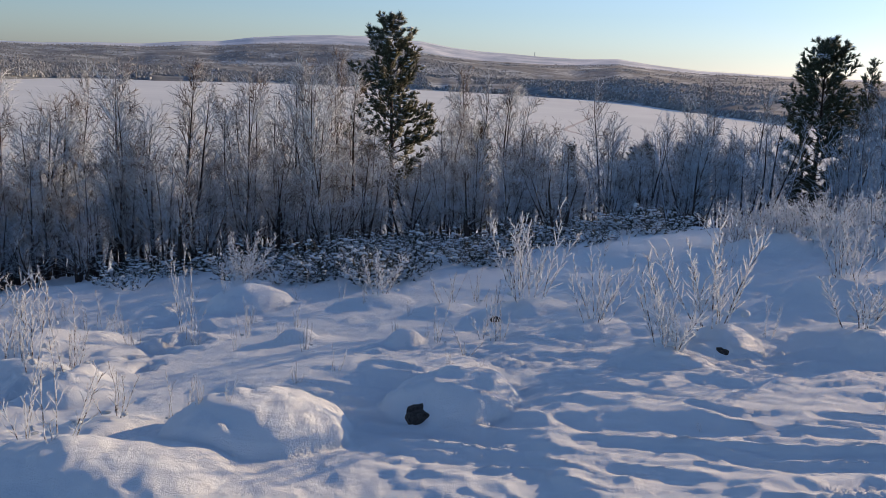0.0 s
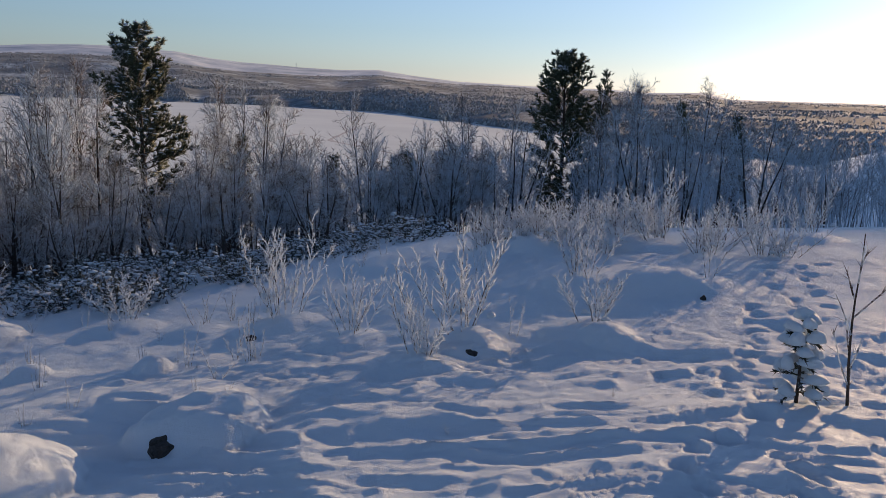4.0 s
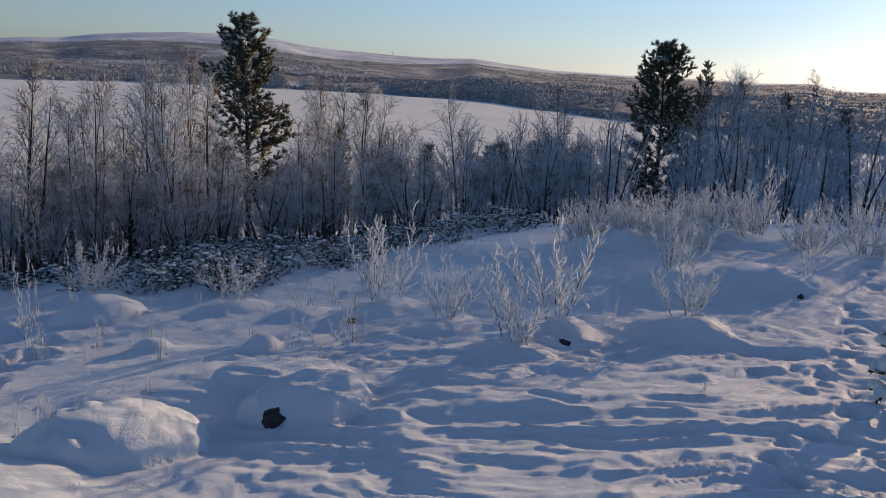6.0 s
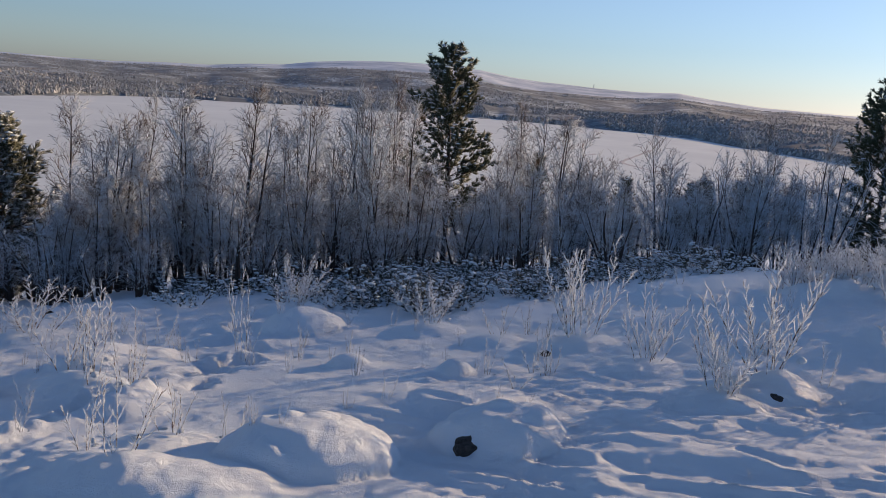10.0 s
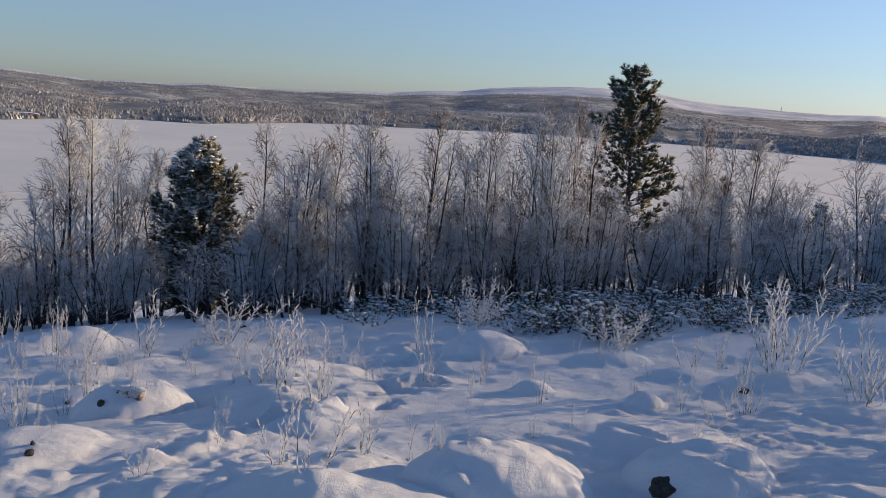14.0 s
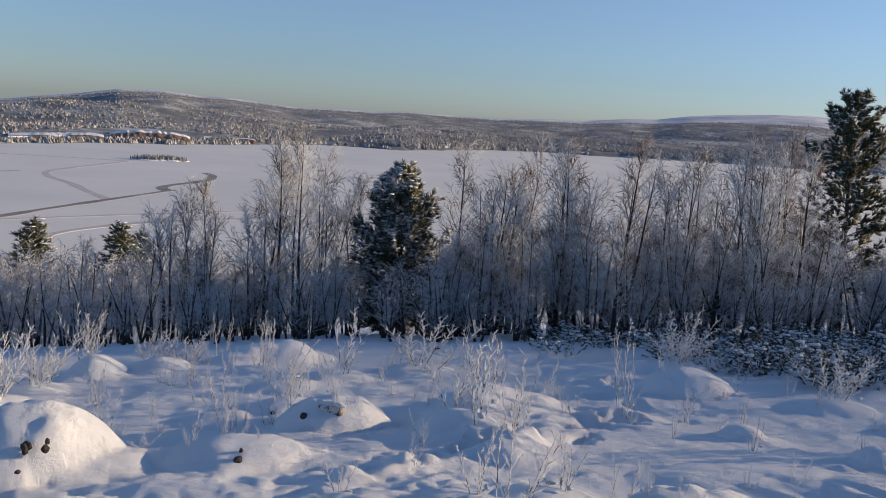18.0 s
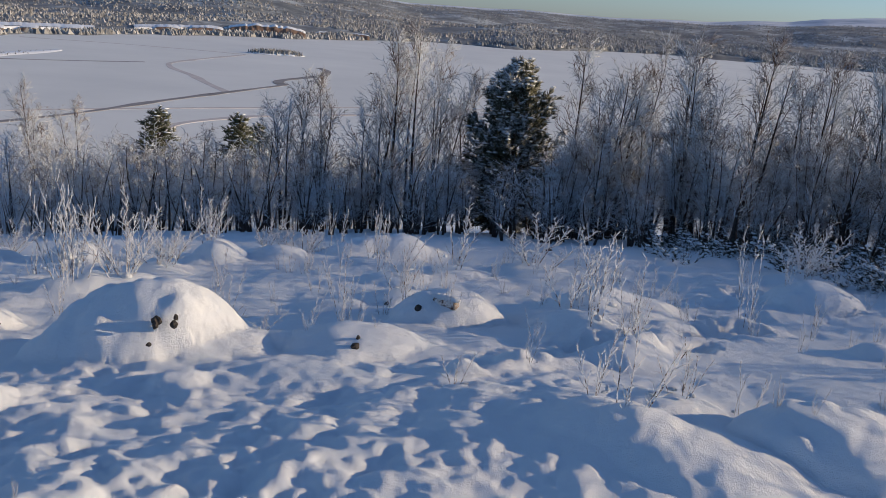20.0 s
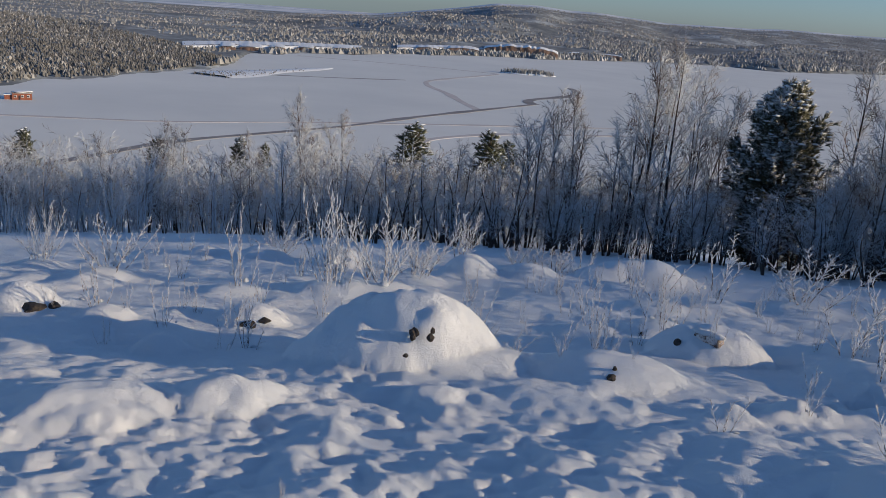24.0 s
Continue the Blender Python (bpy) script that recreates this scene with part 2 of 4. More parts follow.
def slope(x, y):
    """The slope without its small forms: from the viewpoint down to the lake and up the far hills."""
    x, y = np.asarray(x, float), np.asarray(y, float)
    r = np.hypot(x, y) + 1e-6
    az = np.degrees(np.arctan2(-x, y))
    k = 0.17 - 0.04 * step(-42, -4, az)
    e = r - 10.5
    over = np.where(e > 20, e, np.log1p(np.exp(np.clip(e, -30, 20) / 1.5)) * 1.5)
    side = step(0.5, 3.5, x) * (1 - step(9, 15, r))
    near = 0.11 * x - 0.065 * y + 0.038 * np.clip(-x - 1.2, 0, 3.2) * (1 - step(4.0, 6.5, r)) + side * (0.035 * y - 0.055 * (x - 1.2)) + 0.2 * np.exp(-(r / 4.0) ** 2) - k * over - 0.06 * np.clip(x - 0.6, 0, 4) * (1 - step(4.2, 7.5, r)) * step(-1, 1, y)
    near = near + 16 * np.exp(-((x - 115) / 55) ** 2 - ((y - 95) / 60) ** 2)
    # unseen steep south-east hill added to shade the wood; the sun stands just over
    hill = step(44.5, 50, -az) * (1 - step(70, 92, -az)) * step(90, 330, r) * (1 - step(520, 900, r))
    near = near + (1.5 + 330 * math.tan(radians(10.92)) - near) * hill
    near = np.where(np.abs(az) > 95, np.maximum(near, -0.04 * r), near)
    near = np.maximum(near, LAKE - 6)
    shore = np.interp(az, SHORE_AZ, SHORE_R)
    shore = shore * (1 + 0.02 * vnoise(az / 1.7, r * 0 + 3.3, 5) + 0.008 * vnoise(az / 0.4, r * 0 + 1.3, 6))
    top = 1.5 + 4000 * np.tan(np.radians(np.interp(az, SKY_AZ, SKY_EL)))
    ridge = 1.5 + 2700 * np.tan(np.radians(np.interp(az, SKY_AZ, SKY_EL) - np.interp(az, RIDGE_AZ, RIDGE_DROP)))
    s = np.clip((r - shore) / (2700 - shore), 0, 1)
    wood = LAKE - 6 + 8 * step(-60, 60, r - shore) + (ridge - LAKE - 2) * s ** 0.8
    fell = ridge - 12 + (top - ridge + 12) * step(2950, 3950, r)
    hill = np.where(r > 2700, np.maximum(wood - 14 * step(2700, 3000, r), fell), wood)
    s = np.clip((r - shore) / (3900 - shore), 0, 1)
    hill = hill + np.minimum(s * 6, 1) * (1 - 0.9 * s) * (15 * vnoise(x / 330, y / 330, 8) + 8 * vnoise(x / 120, y / 120, 9) + 2.5 * vnoise(x / 45, y / 45, 10)) * (1 - step(2300, 2700, r))
    hill = np.where(r > shore + 40, np.maximum(hill, LAKE + 1.5), hill)
    hill = hill - step(4000, 4900, r) * 30
    return np.where(r > 250, np.maximum(near, hill), near)


EDGE = [(-2.55, 6.6), (-2.1, 5.5), (-1.98, 4.75), (-2.2, 4.45), (-2.4, 4.2), (-2.5, 3.9), (-2.6, 3.6)]
MOUNDS = [
    (0.12, 4.24, 0.30, 0.22, -2, 0.19),
    (-0.80, 3.84, 0.39, 0.28, 10, 0.205),
    (-4.45, 3.26, 0.52, 0.38, 53, 0.37),
    (-4.05, 3.45, 0.42, 0.24, 48, 0.10),
    (-3.45, 3.94, 0.40, 0.28, 39, 0.14),
    (-5.97, 3.13, 0.21, 0.16, 63, 0.14),
    (-2.08, 2.98, 0.17, 0.13, 31, 0.03),
    (-1.17, 3.28, 0.36, 0.27, 17, 0.07),
    (-3.24, 3.32, 0.40, 0.27, 42, 0.07),
    (-6.59, 6.55, 0.27, 0.20, 44, 0.14),
    (-6.28, 7.37, 0.34, 0.25, 39, 0.13),
    (-5.90, 7.74, 0.28, 0.21, 36, 0.12),
    (-6.96, 6.09, 0.24, 0.18, 48, 0.16),
    (-8.00, 5.21, 0.27, 0.21, 57, 0.21),
    (-8.82, 4.73, 0.26, 0.19, 62, 0.14),
    (-9.41, 4.38, 0.20, 0.15, 65, 0.11),
    (2.62, 4.95, 0.17, 0.13, -27, 0.07),
    (3.52, 6.09, 0.34, 0.26, -29, 0.10),
    (-0.20, 5.86, 0.12, 0.09, 3, 0.09),
    (-1.68, 7.74, 0.32, 0.24, 13, 0.20),
    (-0.99, 6.09, 0.15, 0.11, 11, 0.09),
    (-6.42, 2.23, 0.19, 0.14, 72, 0.08),
    (-7.08, 1.86, 0.25, 0.19, 77, 0.16),
    (-5.51, 2.27, 0.15, 0.11, 68, 0.10),
    (-3.52, 1.85, 0.06, 0.05, 62, 0.02),
    (-3.16, 2.45, 0.06, 0.05, 50, 0.02),
    (-2.94, 2.63, 0.05, 0.04, 45, 0.01),
    (-3.56, 5.11, 0.36, 0.27, 34, 0.23),
    (-2.84, 6.22, 0.50, 0.38, 24, 0.16),
    (-2.06, 4.73, 0.28, 0.21, 23, 0.10),
    (-6.10, 7.90, 0.50, 0.37, 37, 0.14),
    (1.80, 5.22, 0.16, 0.15, -18, 0.07),
    (-0.45, 4.85, 0.75, 0.38, 8, 0.09),
    (-0.05, 4.83, 0.33, 0.25, 1, 0.05),
    (-2.65, 5.29, 0.30, 0.23, 23, 0.11),
    (-2.79, 1.55, 0.22, 0.16, 61, 0.04),
    (-3.32, 1.74, 0.21, 0.16, 63, 0.02),
    (-3.55, 2.81, 0.14, 0.11, 51, 0.06),
    (-4.03, 1.98, 0.25, 0.18, 64, 0.12),
    (-4.22, 1.43, 0.35, 0.26, 73, 0.09),
]
# the broken edge of the trodden path, clod by clod
for (x0, y0), (x1, y1) in zip(EDGE, EDGE[1:]):
    for k in range(5):
        f = k / 5
        MOUNDS.append((x0 + (x1 - x0) * f + 0.05 * math.sin(9 * f + x0 * 7), y0 + (y1 - y0) * f + 0.05 * math.cos(11 * f + y0 * 5), 0.10 + 0.04 * math.sin(5 * f + y0 * 9), 0.075, 40 * f + 30 * x0, 0.022 + 0.012 * math.sin(7 * f + x0 * 13)))
SHRUBS = [
    (-1.86, 6.39, 0.77, 0.36), (-2.00, 8.95, 0.55, 0.74), (-0.47, 7.66, 0.44, 0.62),
    (0.74, 6.72, 0.84, 0.68), (1.11, 5.86, 0.57, 0.44), (1.40, 4.97, 0.62, 0.56),
    (1.76, 5.26, 0.73, 0.68), (3.03, 6.31, 0.60, 0.51), (2.63, 5.24, 0.43, 0.59),
    (0.11, 7.06, 0.29, 0.38), (0.42, 5.74, 0.39, 0.31), (3.09, 8.13, 0.43, 0.75),
    (3.67, 8.49, 0.43, 0.79), (4.39, 8.58, 0.44, 0.82), (0.20, 5.15, 0.22, 0.11),
    (-1.53, 3.38, 0.40, 0.48), (-2.45, 5.14, 0.59, 0.59), (-2.17, 5.06, 0.50, 0.50),
    (4.39, 7.57, 0.74, 1.02), (4.22, 8.05, 0.53, 0.89), (3.93, 5.94, 0.46, 0.42),
    (6.72, 9.39, 0.34, 0.67), (6.16, 7.63, 0.63, 0.76), (3.32, 7.92, 0.39, 0.67),
    (-4.45, 5.02, 0.43, 0.36), (-5.66, 7.00, 0.60, 0.42), (-4.78, 6.25, 0.42, 0.68),
    (-4.65, 6.89, 0.61, 0.83), (-4.22, 7.67, 0.49, 1.05), (-2.88, 5.63, 0.55, 0.72),
    (-2.79, 6.01, 0.44, 0.58), (-1.47, 3.90, 0.29, 0.37), (-2.41, 3.48, 0.22, 0.17),
    (-6.94, 7.79, 0.55, 0.42), (-6.87, 3.47, 0.73, 0.39), (-6.55, 4.18, 0.94, 0.59),
    (-6.39, 4.57, 0.75, 0.70), (-6.83, 5.28, 0.55, 0.82), (-7.03, 6.01, 0.56, 0.59),
    (-7.00, 7.33, 0.39, 0.91), (-7.15, 6.94, 0.33, 0.51), (-3.71, 4.19, 0.46, 0.21),
    (-5.09, 6.31, 0.62, 0.31), (-4.22, 5.53, 0.38, 0.49), (-1.76, 3.58, 0.42, 0.20),
    (-8.83, 4.96, 0.34, 0.71), (-4.21, 3.76, 0.09, 0.09), (-3.91, 3.73, 0.13, 0.10),
    (-8.06, 2.83, 0.54, 0.70), (-9.01, 2.54, 0.56, 0.47), (-5.89, 2.44, 0.42, 0.36),
    (-9.93, 4.32, 0.23, 0.27), (-12.36, 7.22, 0.32, 0.83),
]
# snow heaped round the feet of the shrubs
MOUNDS += [(x - 0.05, y - 0.03, 0.14 + 0.24 * w, 0.12 + 0.18 * w, 30 * x, 0.03 + 0.07 * min(w, 0.8)) for x, y, h, w in SHRUBS if w > 0.33 and math.hypot(x, y) < 10]


def trail(points, gap, wobble, seed, size, depth):
    """Foot pits along a line of corners: x, y, half length, half width, heading, depth."""
    rng, out = random.Random(seed), []
    for (x0, y0), (x1, y1) in zip(points, points[1:]):
        n = max(1, int(math.hypot(x1 - x0, y1 - y0) / gap))
        a = math.atan2(y1 - y0, x1 - x0)
        for i in range(n):
            s = (i + rng.uniform(-0.2, 0.2)) / n
            side = wobble * (1 if i % 2 else -1) + rng.uniform(-0.1, 0.1)
            out.append((x0 + (x1 - x0) * s - math.sin(a) * side, y0 + (y1 - y0) * s + math.cos(a) * side,
                        size * rng.uniform(0.6, 1.4), size * rng.uniform(0.4, 0.8), a + rng.uniform(-0.8, 0.8), depth * rng.uniform(0.3, 1.3)))
    return out


PITS = trail([(2.0, 2.3), (2.2, 3.2), (3.2, 4.2), (3.9, 5.0), (5.2, 6.6)], 0.10, 0.13, 3, 0.062, 0.05)
PITS += trail([(2.6, 4.4), (3.6, 4.3), (4.6, 5.6)], 0.11, 0.12, 4, 0.055, 0.04)
PITS += trail([(-2.2, 7.8), (-2.05, 6.6), (-1.9, 5.7), (-2.2, 4.9), (-2.6, 4.2)], 0.26, 0.09, 5, 0.15, 0.14)
PITS += trail([(-2.6, 4.3), (-2.9, 3.6), (-2.6, 2.9), (-2.2, 2.2), (-1.8, 1.6)], 0.22, 0.12, 6, 0.11, 0.035)
PITS += trail([(-4.4, 3.0), (-3.8, 2.6), (-3.0, 2.7), (-2.4, 2.4)], 0.20, 0.10, 7, 0.10, 0.03)
PITS += trail([(-4.6, 1.6), (-3.8, 2.0), (-3.0, 1.8), (-2.2, 1.9), (-1.2, 1.7)], 0.2, 0.13, 8, 0.10, 0.03)


def ground_z(x, y, fine=True):
    """The snow surface: the slope, its swells, the mounds over stones and stumps, foot pits and drift lines."""
    x, y = np.asarray(x, float), np.asarray(y, float)
    z = slope(x, y)
    r = np.hypot(x, y)
    near = 1 - step(10, 30, r)
    z = z + near * (0.045 * vnoise(x / 2.6, y / 2.6, 21) + 0.034 * vnoise(x / 1.1, y / 1.1, 22))
    # a low swell between the trodden hollow and the nearest mound
    q, p = 0.79 * (x + 2.2) + 0.62 * (y - 2.6), 0.62 * (x + 2.2) - 0.79 * (y - 2.6)
    z = z + 0.13 * np.exp(-((q - 0.9) / 0.8) ** 2 - (p / 1.2) ** 2)
    if not fine:
        return z
    close = (1 - step(9, 18, r)) * step(-2.5, -0.5, y)
    # drift lines, stronger to the east of the viewpoint
    w = step(-0.8, 0.8, x + 0.1 * y) * (1 - step(4.5, 7.5, r)) * step(-2.5, -0.5, y)
    u = x * 0.30 + y * 0.95 + 0.16 * vnoise(x / 0.9, y / 0.9, 27)
    z = z + w * 0.034 * ((1 - np.abs(vnoise(u / 0.25, x / 0.9, 26))) ** 3 - 0.25)
    u = u + 0.05 * vnoise(x / 0.3, y / 0.3, 36)
    z = z + w * 0.022 * ((1 - np.abs(vnoise(u / 0.12 + 9, x / 0.5, 35))) ** 3 - 0.25)
    z = z + w * 0.012 * ((1 - np.abs(vnoise(u / 0.06 + 4, x / 0.22, 38))) ** 2 - 0.3)
    cover = np.zeros_like(z)
    for mx, my, a, c, rot, h in MOUNDS:
        k = (np.abs(x - mx) < 2.6 * a + 0.3) & (np.abs(y - my) < 2.6 * a + 0.3)
        if not k.any():
            continue
        co, si = math.cos(radians(rot)), math.sin(radians(rot))
        dx, dy = x[k] - mx, y[k] - my
        p, q = dx * co + dy * si, -dx * si + dy * co
        d = np.hypot(p / a, q / (c * 1.25)) * (1 + 0.08 * vnoise(x[k] * 1.3 / a, y[k] * 1.3 / a, 31) + 0.05 * vnoise(x[k] * 4 / a, y[k] * 4 / a, 32))
        dome = np.clip(1 - (d / 1.15) ** 2, 0, 1) ** (0.8 if h > 0.3 else 0.6 if h > 0.17 else 0.85)
        z[k] += h * (0.84 * dome + 0.24 * np.exp(-(d / 1.25) ** 2)) * (1 + 0.05 * vnoise(x[k] * 3 / a, y[k] * 3 / a, 34) + (0.11 * (np.abs(vnoise(x[k] / 0.13, y[k] / 0.13, 39)) - 0.3) if h > 0.2 else 0))
        cover[k] = np.maximum(cover[k], np.clip(1.3 - d, 0, 1) * min(1, h / 0.12))
    # tussocks under the snow: rounded tops with creases between, and small crumbs where the snow is trodden
    bx, by = x + 0.06 * vnoise(x / 0.21, y / 0.21, 51), y + 0.06 * vnoise(x / 0.21, y / 0.21, 52)
    tuss = 0.032 * (np.abs(vnoise(bx / 0.46, by / 0.46, 53)) - 0.3) + 0.019 * (np.abs(vnoise(bx / 0.21 + 3, by / 0.21, 54)) - 0.3)
    lump = 0.014 * vnoise(x / 0.62 + u, y / 0.62, 23) + 0.010 * vnoise(x / 0.31 + u, y / 0.31, 24) + 0.010 * vnoise(x / 0.155 + u, y / 0.155, 25) + 0.008 * vnoise(x / 0.07, y / 0.07, 30) + 0.004 * vnoise(x / 0.033, y / 0.033, 55)
    west = step(0.0, 1.5, -x - 0.25 * y)
    trod = 0.7 + 0.7 * west * (1 - step(4.0, 6.0, r)) + 0.3 * vnoise(x / 1.7, y / 1.7, 33) - 0.3 * step(0.3, 1.5, x) * (1 - step(3.8, 5.2, r))
    z = z + close * (lump * trod + tuss * (0.25 + 0.75 * west) * (0.75 + 0.5 * vnoise(x / 1.1 + 5, y / 1.1, 56))) * (1 - 0.8 * cover)
    for px_, py_, a, c, rot, h in PITS:
        k = (np.abs(x - px_) < 4 * a) & (np.abs(y - py_) < 4 * a)
        if not k.any():
            continue
        co, si = math.cos(rot), math.sin(rot)
        dx, dy = x[k] - px_, y[k] - py_
        d = np.hypot((dx * co + dy * si) / a, (-dx * si + dy * co) / c) * (1 + 0.3 * vnoise(x[k] / 0.05, y[k] / 0.05, 37))
        z[k] += -0.8 * h * np.exp(-d ** 2.2) + 0.13 * h * np.exp(-((d - 1.6) / 0.5) ** 2)
    return z


def gz(x, y):
    return float(ground_z(np.array([float(x)]), np.array([float(y)]))[0])


def mesh_from(name, verts, faces, mat, smooth=True):
    me = bpy.data.meshes.new(name)
    verts = np.asarray(verts, dtype=np.float32)
    me.vertices.add(len(verts))
    me.vertices.foreach_set("co", verts.ravel())
    sizes = np.fromiter((len(f) for f in faces), dtype=np.int32, count=len(faces)) if not isinstance(faces, np.ndarray) else np.full(len(faces), faces.shape[1], np.int32)
    flat = faces.ravel() if isinstance(faces, np.ndarray) else np.fromiter((i for f in faces for i in f), dtype=np.int32)
    me.loops.add(int(sizes.sum()))
    me.loops.foreach_set("vertex_index", flat.astype(np.int32))
    me.polygons.add(len(sizes))
    me.polygons.foreach_set("loop_start", np.concatenate([[0], np.cumsum(sizes)[:-1]]).astype(np.int32))
    me.polygons.foreach_set("use_smooth", np.full(len(sizes), smooth))
    me.materials.append(mat)
    me.update(calc_edges=True)
    return me


def part(name, me, parent, label=""):
    ob = new(name, me)
    ob.parent = parent
    if label:
        tagged(ob, label)
    return ob


# ---------------------------------------------------------------- ground sheet, from the feet to the horizon
az = np.concatenate([np.arange(-58, 90, 0.25), np.arange(90, 302, 1.5)])
rad = [0.15]
while rad[-1] < 4950:
    rad.append(rad[-1] * (1.04 if rad[-1] < 1 else 1.0062 if rad[-1] < 9 else 1.0085 if rad[-1] < 14 else 1.02 if rad[-1] < 60 else 1.032))
rad = np.array(rad)
A, Rr = np.meshgrid(np.radians(az), rad)
X, Y = -np.sin(A) * Rr, np.cos(A) * Rr
Z = ground_z(X.ravel(), Y.ravel())
n_a, n_r = len(az), len(rad)
V = np.stack([X.ravel(), Y.ravel(), Z], 1)
V = np.vstack([V, [[0, 0, gz(0.01, 0.01)]]])
i, j = np.meshgrid(np.arange(n_r - 1), np.arange(n_a), indexing="ij")
jn = (j + 1) % n_a
Q = np.stack([i * n_a + j, (i + 1) * n_a + j, (i + 1) * n_a + jn, i * n_a + jn], -1).reshape(-1, 4)
ring = np.arange(n_a)
tri = np.stack([np.full(n_a, len(V) - 1), ring, (ring + 1) % n_a], 1)
faces = [tuple(q) for q in Q.tolist()] + [tuple(q) for q in tri.tolist()]
sheet = mesh_from("ground", V, faces, M_SNOW)
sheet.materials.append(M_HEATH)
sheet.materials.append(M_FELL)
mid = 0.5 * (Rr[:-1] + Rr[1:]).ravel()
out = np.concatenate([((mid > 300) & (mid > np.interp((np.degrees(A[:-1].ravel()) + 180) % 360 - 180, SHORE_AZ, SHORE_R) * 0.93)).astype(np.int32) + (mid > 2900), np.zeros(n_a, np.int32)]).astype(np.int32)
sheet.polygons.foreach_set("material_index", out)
ground = tagged(new("ground", sheet), "hummocky snow-covered hillside sloping down to a frozen lake", "snow", kind="structure")

# the lake: one flat sheet of snowed-over ice
L = 2400
lake = tagged(new("lake", mesh_from("lake", [(-L, -L, LAKE), (L, -L, LAKE), (L, L, LAKE), (-L, L, LAKE)], [(0, 1, 2, 3)], M_LAKE)), "frozen lake covered with even pale snow", "lake", kind="structure")


def set_out(x, y):
    """A little nearer and farther east, the more so the farther out."""
    r, a = math.hypot(x, y), math.atan2(-x, y)
    k = min(max((r - 478) / 230, -1), 1)
    r, a = r * (0.965 - 0.035 * k), a - radians(0.4 + 0.85 * k)
    return (-math.sin(a) * r, math.cos(a) * r) if x < -200 else (x * 0.93, y * 0.93)


def ice_line(points, width, mat, label, up=0.06):
    """A ribbon over the ice, a few centimetres thick, through a few corners, with a wavering edge."""
    pts, points = [], [set_out(*p) for p in points]
    for (a, b), (c, d) in zip(points, points[1:]):
        n = max(2, int(math.hypot(c - a, d - b) / 6))
        pts += [(a + (c - a) * s / n, b + (d - b) * s / n) for s in range(n)]
    pts.append(points[-1])
    P = np.array(pts)
    for _ in range(6):
        P[1:-1] = (P[:-2] + 2 * P[1:-1] + P[2:]) / 4
    T = np.gradient(P, axis=0)
    T /= np.linalg.norm(T, axis=1, keepdims=True) + 1e-9
    N = np.stack([-T[:, 1], T[:, 0]], 1)
    s = np.arange(len(P)) * 0.35
    w = width * (0.5 + 0.18 * vnoise(s, s * 0 + 4.1, 41))
    a, b = P + N * w[:, None], P - N * w[:, None]
    v = [(*p, LAKE + up) for p in a] + [(*p, LAKE + up) for p in b] + [(*p, LAKE) for p in a] + [(*p, LAKE) for p in b]
    n = len(P)
    f = [(k, k + 1, n + k + 1, n + k) for k in range(n - 1)] + [(2 * n + k, 2 * n + k + 1, k + 1, k) for k in range(n - 1)] + [(n + k, n + k + 1, 3 * n + k + 1, 3 * n + k) for k in range(n - 1)]
    return tagged(new("ice_track", mesh_from("ice_track", v, f, mat, False)), label, "ice track", kind="structure")


WET = "dark wet line across the snowed-over lake ice"
PALE = "faint grey line across the snowed-over lake ice"
ice_line([(-250, 60), (-290, 120), (-312, 204), (-338, 262), (-359, 317), (-372, 350), (-384, 381)], 4.5, M_TRACK, WET, 0.18)
ice_line([(-384, 381), (-400, 385), (-412, 404), (-420, 430), (-433, 463), (-458, 490), (-476, 507), (-490, 512)], 7, M_TRACK, WET, 0.12)
ice_line([(-357, 317), (-402, 338), (-447, 362), (-493, 379), (-530, 402), (-560, 450), (-600, 535)], 5, M_FAINT, PALE)
ice_line([(-385, 30), (-368, 80), (-338, 135), (-325, 206), (-305, 280), (-286, 345), (-250, 420)], 3.5, M_FAINT, PALE, 0.10)
ice_line([(-250, 190), (-276, 221), (-281, 267), (-262, 330), (-240, 400)], 4.5, M_FAINT, PALE, 0.14)
ice_line([(-560, 290), (-549, 321), (-540, 360), (-537, 389)], 4, M_TRACK, WET)
ice_line([(-603, 538), (-640, 520), (-700, 480), (-760, 420)], 5, M_FAINT, PALE)
ice_line([(100, 900), (20, 700), (60, 520), (140, 470)], 4, M_FAINT, PALE)
ice_line([(180, 1050), (110, 800), (150, 640)], 4, M_FAINT, PALE)



